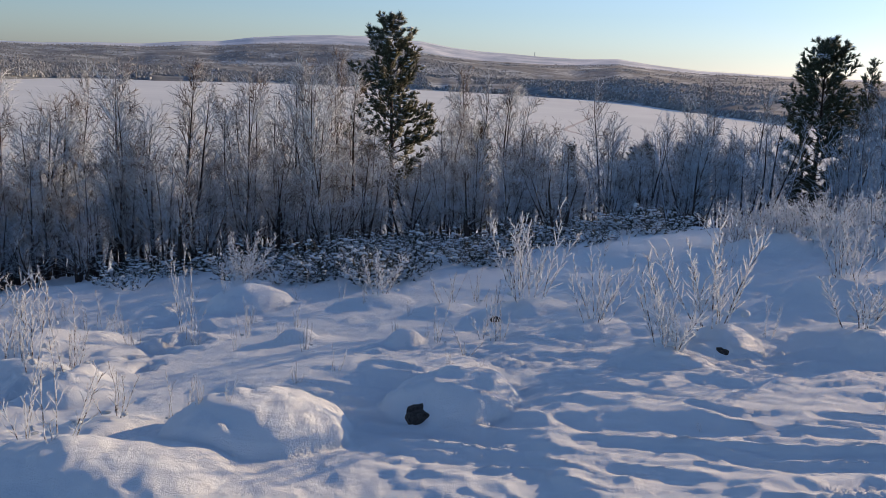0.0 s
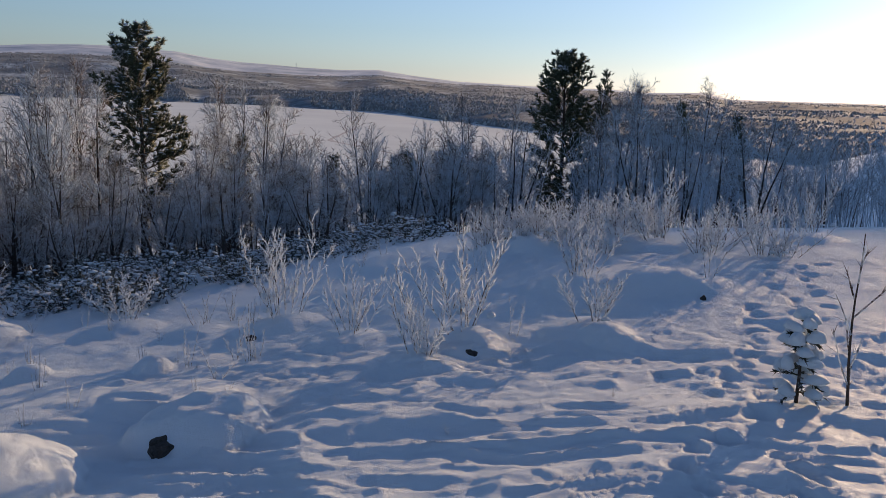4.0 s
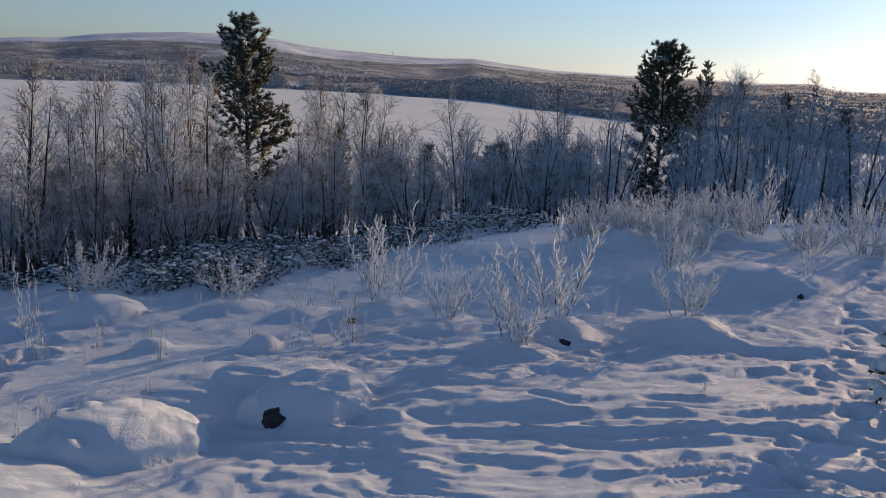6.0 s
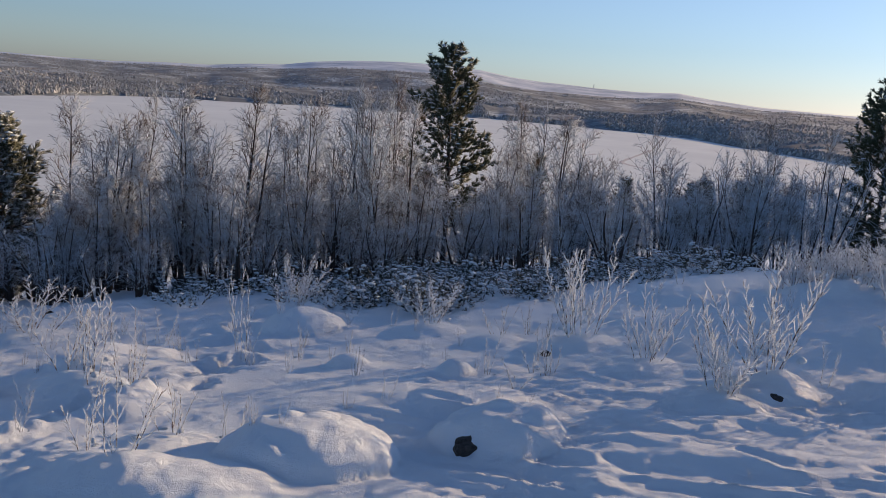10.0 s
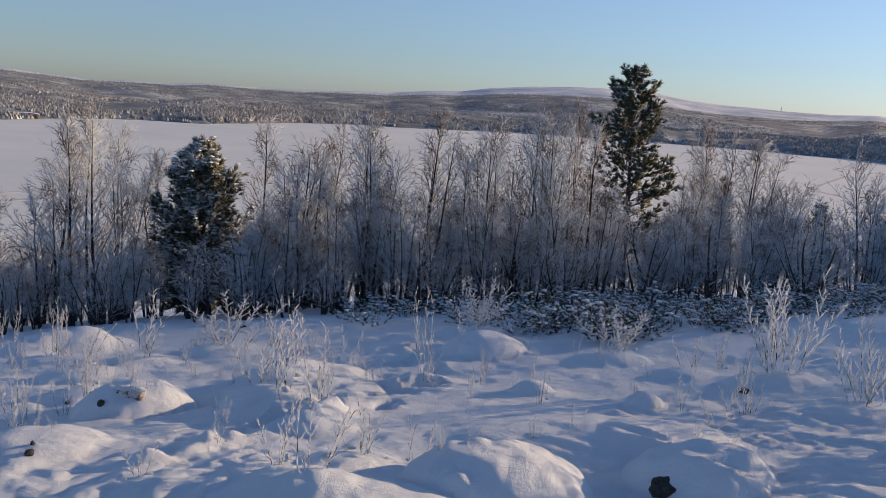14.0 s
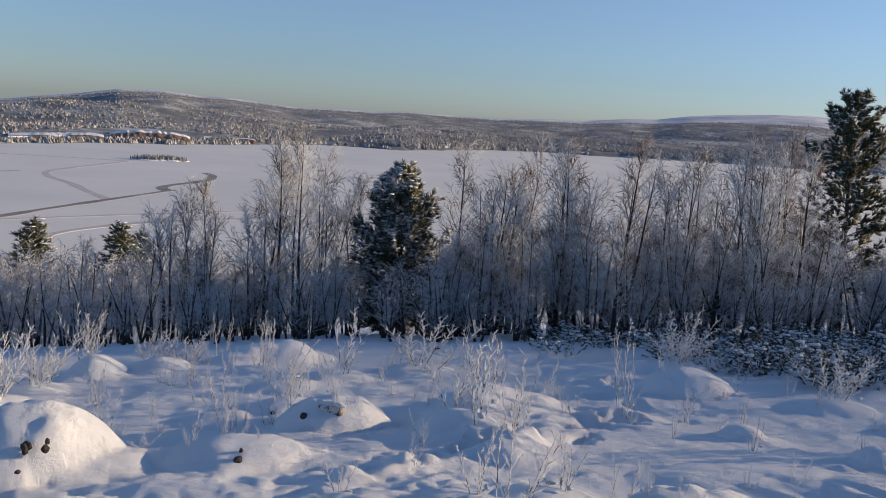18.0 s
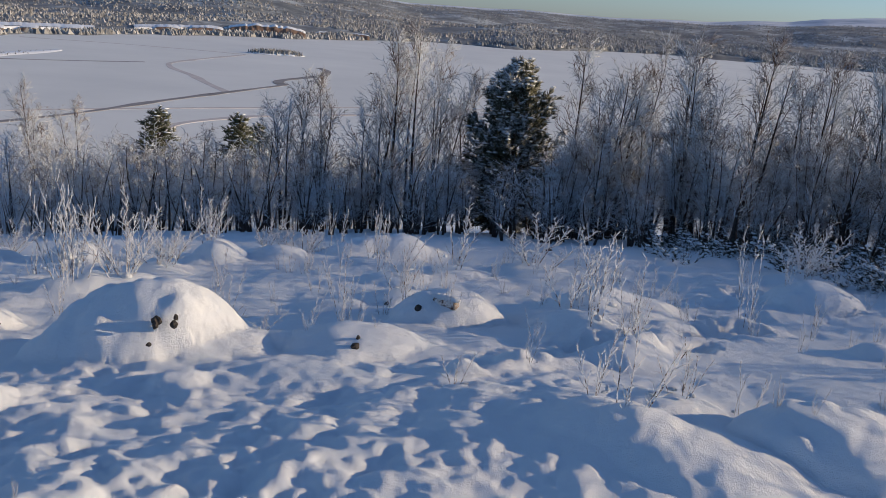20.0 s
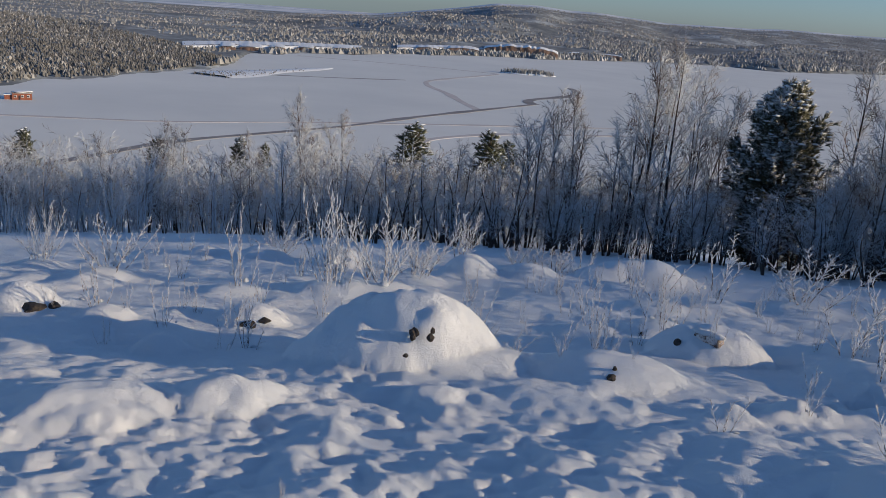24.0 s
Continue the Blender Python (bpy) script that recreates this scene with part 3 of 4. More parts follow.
# ---------------------------------------------------------------- builders of plants
class Shape:
    """Collects tapered tubes and cones into one mesh."""

    def __init__(self):
        self.v, self.f = [], []

    def tube(self, pts, radii, sides=5):
        base, n = len(self.v), len(pts)
        for k, (p, r) in enumerate(zip(pts, radii)):
            d = pts[min(k + 1, n - 1)] - pts[max(k - 1, 0)]
            d = d.normalized() if d.length > 1e-9 else Vector((0, 0, 1))
            u = d.orthogonal().normalized()
            w = d.cross(u)
            for s in range(sides):
                a = 2 * math.pi * s / sides
                q = p + (u * math.cos(a) + w * math.sin(a)) * r
                self.v.append((q.x, q.y, q.z))
        for k in range(n - 1):
            for s in range(sides):
                a, b = base + k * sides + s, base + k * sides + (s + 1) % sides
                self.f.append((a, b, b + sides, a + sides))
        self.f.append(tuple(base + (n - 1) * sides + s for s in range(sides)))

    def cone(self, p, q, r, sides=3):
        base = len(self.v)
        d = q - p
        u = d.orthogonal().normalized() if d.length > 1e-9 else Vector((1, 0, 0))
        w = d.normalized().cross(u)
        for s in range(sides):
            a = 2 * math.pi * s / sides
            k = p + (u * math.cos(a) + w * math.sin(a)) * r
            self.v.append((k.x, k.y, k.z))
        self.v.append((q.x, q.y, q.z))
        for s in range(sides):
            self.f.append((base + s, base + (s + 1) % sides, base + sides))

    def blob(self, c, sx, sy, sz, rng, rings=5, sides=8):
        """A lumpy cushion with a flat underside."""
        base = len(self.v)
        ph = [rng.uniform(0, 6.28) for _ in range(4)]
        for k in range(rings):
            e = -0.5 + 2.0 * k / (rings - 1)
            lat = math.asin(max(-1, min(1, e / 1.5)))
            for s in range(sides):
                a = 2 * math.pi * s / sides
                g = 1 + 0.16 * math.sin(2 * a + ph[0]) + 0.10 * math.sin(3 * a + ph[1] + k)
                self.v.append((c.x + sx * g * math.cos(lat) * math.cos(a) * (0.95 if k else 0.8), c.y + sy * g * math.cos(lat) * math.sin(a) * (0.95 if k else 0.8), c.z + sz * math.sin(lat) * (1 if e > 0 else 0.6)))
        for k in range(rings - 1):
            for s in range(sides):
                a, b = base + k * sides + s, base + k * sides + (s + 1) % sides
                self.f.append((a, b, b + sides, a + sides))
        self.f.append(tuple(base + (rings - 1) * sides + s for s in range(sides)))
        self.f.append(tuple(base + s for s in reversed(range(sides))))

    def mesh(self, name, mat, smooth=True):
        return mesh_from(name, self.v, self.f, mat, smooth)


def bent(p, d, length, n, rng, lift=0.0, wander=0.12):
    """Points of a wandering shoot from p along d."""
    pts, d = [p.copy()], d.normalized()
    for _ in range(n):
        d = (d + Vector((rng.uniform(-1, 1), rng.uniform(-1, 1), rng.uniform(-1, 1))) * wander + Vector((0, 0, lift))).normalized()
        pts.append(pts[-1] + d * (length / n))
    return pts


def around(d, angle, turn):
    """A direction that leaves d by an angle, turned about it."""
    u = d.orthogonal().normalized()
    w = d.normalized().cross(u)
    return (d.normalized() * math.cos(angle) + (u * math.cos(turn) + w * math.sin(turn)) * math.sin(angle)).normalized()


def along(pts, s):
    k = min(int(s * (len(pts) - 1)), len(pts) - 2)
    f = s * (len(pts) - 1) - k
    return pts[k].lerp(pts[k + 1], f), (pts[k + 1] - pts[k]).normalized()


def empty(name, label, category, group=""):
    return tagged(new(name), label, category, group)


def birch(seed, height, stems, fine=True, narrow=1.0, far=False):
    """A mountain birch: leaning stems, upswept branches, a haze of rimed twigs."""
    rng = random.Random(seed)
    tree = empty("birch_tree", "bare mountain birch with dark stems and rime-white twigs", "tree", "birches on the slope")
    twigs, boughs = Shape(), Shape()
    thick = 1.0 if fine else 1.5
    for s in range(stems):
        a = rng.uniform(0, 6.28)
        lean = rng.uniform(0.03, 0.20) if stems > 1 else 0.04
        h = height * (1 if s == 0 else rng.uniform(0.68, 0.98))
        d = Vector((math.cos(a) * lean * narrow, math.sin(a) * lean * narrow, 1))
        p0 = Vector((math.cos(a) * 0.05 * stems ** 0.5, math.sin(a) * 0.05 * stems ** 0.5, -0.12))
        pts = bent(p0, d, h + 0.12, 9, rng, 0.03, 0.05)
        r0 = (0.006 if far else 0.0135) * h * rng.uniform(0.8, 1.1)
        stem = Shape()
        stem.tube(pts, [r0 * (1 - 0.9 * k / 9) for k in range(10)], 3 if far else 6)
        part("trunk", stem.mesh("trunk", M_BIRCH), tree)
        count = int((36 if fine else 15) * (1.15 if s == 0 else 0.85) * (0.55 if far else 1))
        for b in range(count):
            q = 0.16 + 0.82 * ((b + rng.random()) / count) ** 0.85
            p, t = along(pts, q)
            length = height * (0.09 + 0.36 * (1 - q) ** 0.8 * min(1, 0.35 + 2 * q) * (0.35 + 0.65 * rng.random()) + 0.04 * rng.random()) * narrow
            dire = around(t, rng.uniform(0.45, 0.95) * (1.2 - 0.4 * q), rng.uniform(0, 6.28))
            seg = 3 if fine else 2
            br = bent(p, dire, length, seg, rng, 0.07, 0.12)
            rb = r0 * (0.34 * (1 - q) + 0.10)
            boughs.tube(br, [max(0.0035, rb * (1 - 0.75 * k / seg)) for k in range(seg + 1)], 3)
            m = int((10 if fine else 6) * (0.6 + 0.6 * rng.random()))
            for k in range(m):
                e, td = along(br, 0.15 + 0.85 * (k + rng.random()) / m)
                d2 = around(td, rng.uniform(0.45, 1.15), rng.uniform(0, 6.28)) + Vector((0, 0, 0.08))
                l2 = height * rng.uniform(0.035, 0.085)
                tip = e + d2.normalized() * l2
                twigs.cone(e, tip, 0.0052 * thick)
                for _ in range(2 if fine else 0 if far else 1):
                    g = e.lerp(tip, rng.uniform(0.2, 0.7))
                    d3 = around(d2, rng.uniform(0.4, 0.9), rng.uniform(0, 6.28))
                    twigs.cone(g, g + d3 * l2 * rng.uniform(0.45, 0.8), 0.0044 * thick)
    tagged(part("branchwork", boughs.mesh("branchwork", M_TWIG), tree), kind="stuff")
    tagged(part("twig_haze", twigs.mesh("twig_haze", M_TWIG), tree, "rime-covered twigs"), kind="stuff")
    return tree


def tuft(sh, p, d, size, rng, blades=7):
    """A pine shoot: needles swept forward round it."""
    for k in range(blades):
        q = p + d * size * rng.uniform(0.0, 0.45)
        n = around(d, rng.uniform(0.35, 0.85), rng.uniform(0, 6.28))
        sh.cone(q, q + n * size * rng.uniform(0.5, 0.8), size * 0.075)
    sh.cone(p, p + d * size * 0.95, size * 0.10)


def pine(seed, height, profile, first, whorls, per, needles, frost, label, tufts=9, size=0.15, single=True):
    """A Scots pine: profile gives the crown's radius at parts of the height."""
    rng = random.Random(seed)
    tree = empty("pine_tree", label, "tree")
    pts = bent(Vector((0, 0, -0.15)), Vector((0, 0, 1)), height + 0.1, 12, rng, 0.05, 0.025)
    trunk, limbs, crown, caps = Shape(), Shape(), Shape(), Shape()
    trunk.tube(pts, [height * 0.0165 * (1 - 0.93 * k / 12) for k in range(13)], 8)
    hs, rs = zip(*profile)
    for w in range(whorls):
        q = first + (0.985 - first) * w / (whorls - 1)
        n = per if q < 0.9 else max(3, per - 2)
        turn = rng.uniform(0, 6.28)
        for b in range(n):
            qq = min(0.99, max(0.02, q + rng.uniform(-0.02, 0.02)))
            p, t = along(pts, qq)
            reach = height * float(np.interp(qq, hs, rs)) * rng.uniform(0.55, 1.12)
            up = 1.45 - 0.75 * max(0, (qq - 0.3) / 0.7) + rng.uniform(-0.15, 0.15)
            d = around(Vector((0, 0, 1)), up, turn + 6.28 * b / n + rng.uniform(-0.4, 0.4))
            br = bent(p, d, reach, 4, rng, 0.10, 0.10)
            if single:
                limbs = Shape()
            limbs.tube(br, [max(0.006, height * 0.0042 * (1 - qq * 0.7) * (1 - 0.75 * k / 4)) for k in range(5)], 4)
            m = max(3, int(tufts * (0.5 + reach / (height * 0.14) * 0.5)))
            for k in range(m):
                e, td = along(br, min(1, 0.22 + 0.78 * (k + rng.random()) / m))
                d2 = (around(td, rng.uniform(0.2, 0.8), rng.uniform(0, 6.28)) + Vector((0, 0, 0.30))).normalized()
                g = e + d2 * size * rng.uniform(0.0, 1.1)
                limbs.cone(e, g, 0.006)
                tuft(crown, g, d2, size * rng.uniform(0.75, 1.15), rng, needles)
                if rng.random() < frost:
                    caps.blob(g + d2 * size * 0.5 + Vector((0, 0, size * 0.25)), size * rng.uniform(0.2, 0.45), size * rng.uniform(0.2, 0.45), size * 0.15, rng, 3, 6)
            if single:
                part("limb", limbs.mesh("limb", M_PINE), tree)
    for k in range(3):
        p, t = along(pts, 0.985)
        tuft(crown, p, around(t, 0.25 * k, k * 2.1), size * 1.1, rng, needles)
    part("trunk", trunk.mesh("trunk", M_PINE), tree, "dark scaly trunk")
    if not single:
        tagged(part("limbwork", limbs.mesh("limbwork", M_PINE), tree), kind="stuff")
    tagged(part("crown", crown.mesh("crown", M_FROSTED if frost > 0.25 else M_NEEDLE), tree, "tufts of dark needles dusted with rime"), kind="stuff")
    if caps.v:
        tagged(part("snow", caps.mesh("snow", M_CAP), tree, "snow lying on the boughs"), kind="stuff")
    return tree


def shrub(seed, stems, twiggy, label, mat=None, spread=0.5):
    """A rimed willow or dwarf birch, one metre high and one metre wide; scaled when it is set. Stems fan out of a narrow foot."""
    rng = random.Random(seed)
    bush = empty("frosted_shrub", label, "shrub", "frosted shrubs in the snow")
    top, clump = Shape(), Shape()
    for s in range(stems):
        a, ro = rng.uniform(0, 6.28), spread * 0.36 * rng.random()
        p = Vector((math.cos(a) * ro, math.sin(a) * ro, -0.15))
        lean = rng.uniform(0.0, 0.6) * (1 if s else 0.2) + 0.8 * ro
        h = rng.uniform(0.4, 0.95) if s else 1.0
        pts = bent(p, Vector((math.cos(a) * lean, math.sin(a) * lean, 1)), h + 0.15, 8, rng, 0.03, 0.12)
        low = Shape()
        low.tube(pts, [0.0072 * (1 - 0.5 * k / 8) for k in range(9)], 5)
        part("stem", low.mesh("stem", M_STEM), bush)
        n = max(3, int(twiggy * rng.uniform(0.8, 1.3) * (0.5 + 0.6 * h)))
        for k in range(n):
            q = 0.25 + 0.74 * (k + rng.random()) / n
            e, td = along(pts, q)
            d2 = around(td, rng.uniform(0.5, 0.95), k * 2.4 + rng.uniform(-0.5, 0.5)) + Vector((0, 0, 0.2))
            l2 = rng.uniform(0.08, 0.20) * (1.35 - 0.75 * q)
            br = bent(e, d2, l2, 2, rng, 0.10, 0.15)
            top.tube(br, [0.0058, 0.0052, 0.0034], 4)
            for _ in range(4):
                g, gd = along(br, rng.uniform(0.25, 1))
                d3 = around(gd, rng.uniform(0.5, 1.0), rng.uniform(0, 6.28)) + Vector((0, 0, 0.2))
                top.cone(g, g + d3.normalized() * rng.uniform(0.02, 0.065), 0.0042)
        # rime thickening along the upper stem
        for k in range(int(9 * h)):
            e, td = along(pts, rng.uniform(0.4, 1.0))
            top.cone(e, e + around(td, rng.uniform(0.6, 1.3), rng.uniform(0, 6.28)) * rng.uniform(0.010, 0.022), 0.0060, 4)
    for k in range(int(stems * 0.5)):
        a, ro = rng.uniform(0, 6.28), spread * 0.55 * rng.random() ** 0.6
        clump.blob(Vector((math.cos(a) * ro, math.sin(a) * ro, rng.uniform(0.0, 0.22))), rng.uniform(0.025, 0.07), rng.uniform(0.025, 0.07), rng.uniform(0.02, 0.05), rng, 5, 8)
    tagged(part("twig_haze", top.mesh("twig_haze", mat or M_RIME), bush, "twigs thick with white rime"), kind="stuff")
    if clump.v:
        tagged(part("snow", clump.mesh("snow", M_CAP), bush, "clots of snow caught among the stems"), kind="stuff")
    return bush


def juniper(seed):
    """A low juniper, one metre wide, dark sprays pressed down under cushions of snow."""
    rng = random.Random(seed)
    bush = empty("juniper_bush", "low dark juniper weighed down with snow", "shrub", "junipers below the clearing")
    fol, cap = Shape(), Shape()
    for s in range(18):
        a, ro = rng.uniform(0, 6.28), 0.34 * rng.random() ** 0.5
        p = Vector((math.cos(a) * ro, math.sin(a) * ro, 0.0))
        d = Vector((math.cos(a) * rng.uniform(0.2, 1.0), math.sin(a) * rng.uniform(0.2, 1.0), 0.9))
        pts = bent(p, d, rng.uniform(0.35, 0.8), 4, rng, -0.02, 0.2)
        for k in range(24):
            e, td = along(pts, 0.15 + 0.85 * rng.random() ** 0.8)
            d2 = (around(td, rng.uniform(0.3, 0.9), rng.uniform(0, 6.28)) + Vector((0, 0, 0.1))).normalized()
            fol.cone(e, e + d2 * rng.uniform(0.05, 0.13), 0.011)
        for k in range(6):
            if rng.random() < 0.52:
                e, td = along(pts, 0.35 + 0.64 * (k + rng.random()) / 6)
                g = rng.uniform(0.022, 0.052)
                cap.blob(e + Vector((rng.uniform(-0.02, 0.02), rng.uniform(-0.02, 0.02), 0.012)), g * rng.uniform(0.9, 1.4), g * rng.uniform(0.9, 1.4), g * 0.8, rng, 4, 6)
    tagged(part("foliage", fol.mesh("foliage", M_JUNIPER, False), bush, "dark green needle sprays"), kind="stuff")
    tagged(part("snow", cap.mesh("snow", M_CAP), bush, "cushions of snow"), kind="stuff")
    return bush


def stone(seed, sx, sy, sz):
    """A near-black stone-shaped lump, for stones and for shaded hollows in the snow."""
    bm = bmesh.new()
    bmesh.ops.create_icosphere(bm, subdivisions=3, radius=1.0)
    for v in bm.verts:
        n = noise.noise(v.co * 1.4 + Vector((seed, 0, 0))) * 0.35 + noise.noise(v.co * 4 + Vector((0, seed, 0))) * 0.12
        v.co = Vector((v.co.x * sx, v.co.y * sy, v.co.z * sz)) * (1 + n)
    me = bpy.data.meshes.new("stone")
    bm.to_mesh(me)
    bm.free()
    me.materials.append(M_SHADED_ROCK)
    return tagged(new("stone", me), "near-black lump for a stone or a shaded hollow in the snow", "stone", "stones under the snow")


def at(x, y, z, turn=0.0, sx=1.0, sz=None):
    return Matrix.Translation((x, y, z)) @ Matrix.Rotation(turn, 4, 'Z') @ Matrix.Diagonal((sx, sx, sz if sz else sx, 1))


def plant(thing, used, m):
    """The first time the thing itself is set, later copies of it."""
    if thing.name in used:
        return copy_thing(thing, m @ Matrix.Diagonal([1 / c for c in thing.scale] + [1]))
    used.add(thing.name)
    thing.matrix_basis = m
    return thing


def leaning(m, dx, dy):
    return m @ Matrix.Rotation(dx, 4, 'X') @ Matrix.Rotation(dy, 4, 'Y')


USED = set()
rng = random.Random(11)

# ---------------------------------------------------------------- pines and other conifers
big = pine(3, 5.25, [(0.0, 0.0), (0.22, 0.15), (0.36, 0.235), (0.5, 0.25), (0.62, 0.205), (0.75, 0.175), (0.88, 0.13), (1.0, 0.05)], 0.24, 18, 5, 14, 0.20, "tall Scots pine with a narrow crown and rimed needles", 24, 0.165)
big.matrix_basis = leaning(at(-1.14, 21.15, gz(-1.14, 21.15), 0.0, 1.08, 1.0), 0, radians(0.6))
second = pine(8, 6.1, [(0.0, 0.12), (0.3, 0.22), (0.6, 0.23), (0.8, 0.20), (0.93, 0.13), (1.0, 0.05)], 0.10, 18, 7, 12, 0.04, "broad dark Scots pine standing over the birches", 20, 0.22)
second.matrix_basis = at(12.6, 29.5, slope(12.6, 29.5), 0.0, 1.1, 1.0)
third = pine(9, 6.15, [(0.0, 0.05), (0.4, 0.12), (0.7, 0.11), (0.9, 0.06), (1.0, 0.02)], 0.3, 14, 5, 6, 0.04, "slender dark pine behind the broad one", 13, 0.19)
third.matrix_basis = at(14.9, 31.8, slope(14.9, 31.8))
frosty = pine(14, 3.12, [(0.0, 0.22), (0.25, 0.31), (0.5, 0.27), (0.75, 0.19), (0.92, 0.10), (1.0, 0.03)], 0.05, 20, 8, 10, 0.27, "dense dark young pine dusted with rime", 20, 0.165)
frosty.matrix_basis = at(-8.6, 14.7, slope(-8.6, 14.7), 0.0, 1.12, 1.0)
young = pine(21, 3.2, [(0.0, 0.20), (0.3, 0.22), (0.6, 0.16), (0.85, 0.09), (1.0, 0.02)], 0.10, 17, 8, 6, 0.10, "young dark conifer rising from the rimed birches", 8, 0.17, False)
CONIFERS = [(-36.3, 27.6, 5.9, 1.1), (-28.6, 26.0, 4.8, 1.1), (-28.5, 27.6, 4.6, 0.8), (-41.8, 20.8, 4.9, 0.7), (-40.3, 21.5, 4.5, 0.6),
            (-47.1, 18.6, 5.0, 0.9), (-58.7, 15.0, 6.3, 0.8), (22.3, 33.4, 5.1, 0.5), (22.9, 38.9, 6.4, 0.45), (6.1, 25.4, 2.6, 0.9), (6.0, 27.4, 2.7, 0.9),
            (1.1, 26.0, 3.5, 0.6), (5.2, 35.7, 3.6, 0.8), (7.4, 26.6, 2.7, 0.9), (8.2, 28.4, 2.8, 0.8)]
for x, y, h, w in CONIFERS:
    plant(young, USED, at(x, y, slope(x, y), rng.uniform(0, 6.28), h / 3.2 * w * 1.35, h / 3.2 * 0.94))

# ---------------------------------------------------------------- birches
BIRCHES = [
    (-9.6, 11.7, 3.0), (-9.1, 12.1, 3.3), (-9.4, 13.1, 3.2),
    (-9.9, 15.3, 3.1), (-7.2, 14.5, 3.3), (-6.2, 13.8, 2.8), (-6.7, 15.8, 3.5),
    (-4.9, 13.3, 3.0), (-4.9, 14.3, 3.0), (-4.0, 13.6, 3.0), (-3.3, 13.7, 2.3),
    (-3.4, 15.8, 3.1), (-3.2, 16.8, 3.4), (-2.4, 14.9, 3.1), (-1.9, 14.0, 2.8),
    (-1.9, 17.0, 3.6), (-1.5, 15.1, 2.9), (0.1, 17.1, 2.4), (0.8, 20.1, 3.4),
    (1.4, 20.0, 3.3), (1.7, 17.0, 2.1), (0.9, 24.1, 4.3), (1.5, 20.0, 3.2),
    (2.2, 20.0, 2.4), (3.2, 16.8, 2.6), (3.4, 14.7, 1.6), (6.2, 23.3, 2.9),
    (8.2, 26.9, 4.2), (8.9, 24.6, 3.8), (12.0, 23.2, 4.2), (13.7, 24.6, 4.2),
    (15.8, 25.6, 4.6), (12.2, 20.8, 3.1), (9.4, 20.0, 2.6), (15.5, 21.0, 2.7),
    (5.3, 16.3, 1.7), (-22.0, 13.2, 3.8), (-22.3, 14.6, 3.5), (-13.1, 13.2, 3.1),
    (-12.6, 13.7, 3.1), (-9.0, 11.5, 3.1),
    (-26.4, 11.2, 3.2), (-27.0, 14.4, 3.3),
    (-25.2, 8.5, 2.6), (-25.8, 6.6, 2.5),
]
KINDS = [birch(100 + k, 3.2, s, True, n) for k, (s, n) in enumerate([(3, 1.0), (2, 0.9), (4, 1.1), (3, 0.8), (1, 0.8), (5, 1.1)])]
THIN = [birch(140 + k, 3.2, s, False, n) for k, (s, n) in enumerate([(3, 1.0), (2, 1.0), (4, 1.1)])]
for k, (x, y, h) in enumerate(BIRCHES):
    b = KINDS[k % len(KINDS)]
    s = h / 3.2
    plant(b, USED, leaning(at(x, y, slope(x, y), rng.uniform(0, 6.28), s * rng.uniform(0.85, 1.05), s), rng.uniform(-0.04, 0.04), rng.uniform(-0.04, 0.04)))
made = [(x, y) for x, y, h in BIRCHES]


ROOF_AZ = [-95, -40, -28, -20, -12, -5, 5, 15, 24, 29, 33, 43, 50, 58, 65, 90]
ROOF_EL = [-0.6, -0.5, -0.9, -1.7, -3.7, -4.2, -4.3, -4.7, -5.6, -7.0, -8.3, -8.6, -8.6, -8.0, -8.6, -8.8]


def roof(deg, r):
    """How high the tree tops reach at a heading and a distance."""
    return 1.5 + r * math.tan(radians(float(np.interp(deg, ROOF_AZ, ROOF_EL)) + rng.uniform(-2.2, 0)))


count = 0
while count < 235:
    a = radians(rng.uniform(-50, 90) if count < 180 else rng.uniform(34, 90))
    low = count >= 130
    r = rng.uniform(12.3, 16.5 if count < 180 else 21) if low else rng.uniform(12.8, 19)
    x, y = -math.sin(a) * r, math.cos(a) * r
    deg = math.degrees(a)
    if r < 12.9 + max(0.0, -deg - 2) * 0.16 or (deg > 36 and r < 13.0 + (deg - 36) * 0.21):
        continue
    if not low and (abs(deg - 3.1) < 1.0 or abs(deg - 30.4) < 2.6 or abs(deg + 23) < 1.6):
        continue
    if any((x - p) ** 2 + (y - q) ** 2 < (0.12 if low else 0.35) for p, q in made):
        continue
    made.append((x, y))
    h = rng.uniform(0.7, 1.4) if low else rng.uniform(1.2, 3.0)
    if deg > 38:
        h *= 0.8
    h = min(h, max(0.6, roof(deg, r) - float(slope(x, y))))
    kind = THIN[rng.randrange(3)] if low or r > 16.5 else KINDS[rng.randrange(len(KINDS))]
    wide = rng.uniform(1.3, 2.0) if low else rng.uniform(1.0, 1.4)
    plant(kind, USED, at(x, y, slope(x, y), rng.uniform(0, 6.28), h / 3.2 * wide, h / 3.2))
    count += 1

# saplings at the wood's near edge
edge = random.Random(77)
for k in range(76):
    a, r = radians(edge.uniform(14, 30) if k < 30 else edge.uniform(-8, 14) if k < 50 else edge.uniform(30, 62)), edge.uniform(11.9, 13.6)
    if k >= 50:
        r += 0.1 * max(0.0, math.degrees(a) - 36)
    x, y = -math.sin(a) * r, math.cos(a) * r
    h = edge.uniform(0.55, 1.15)
    plant(THIN[k % 3], USED, at(x, y, slope(x, y), edge.uniform(0, 6.28), h / 3.2 * edge.uniform(1.3, 2.2), h / 3.2))

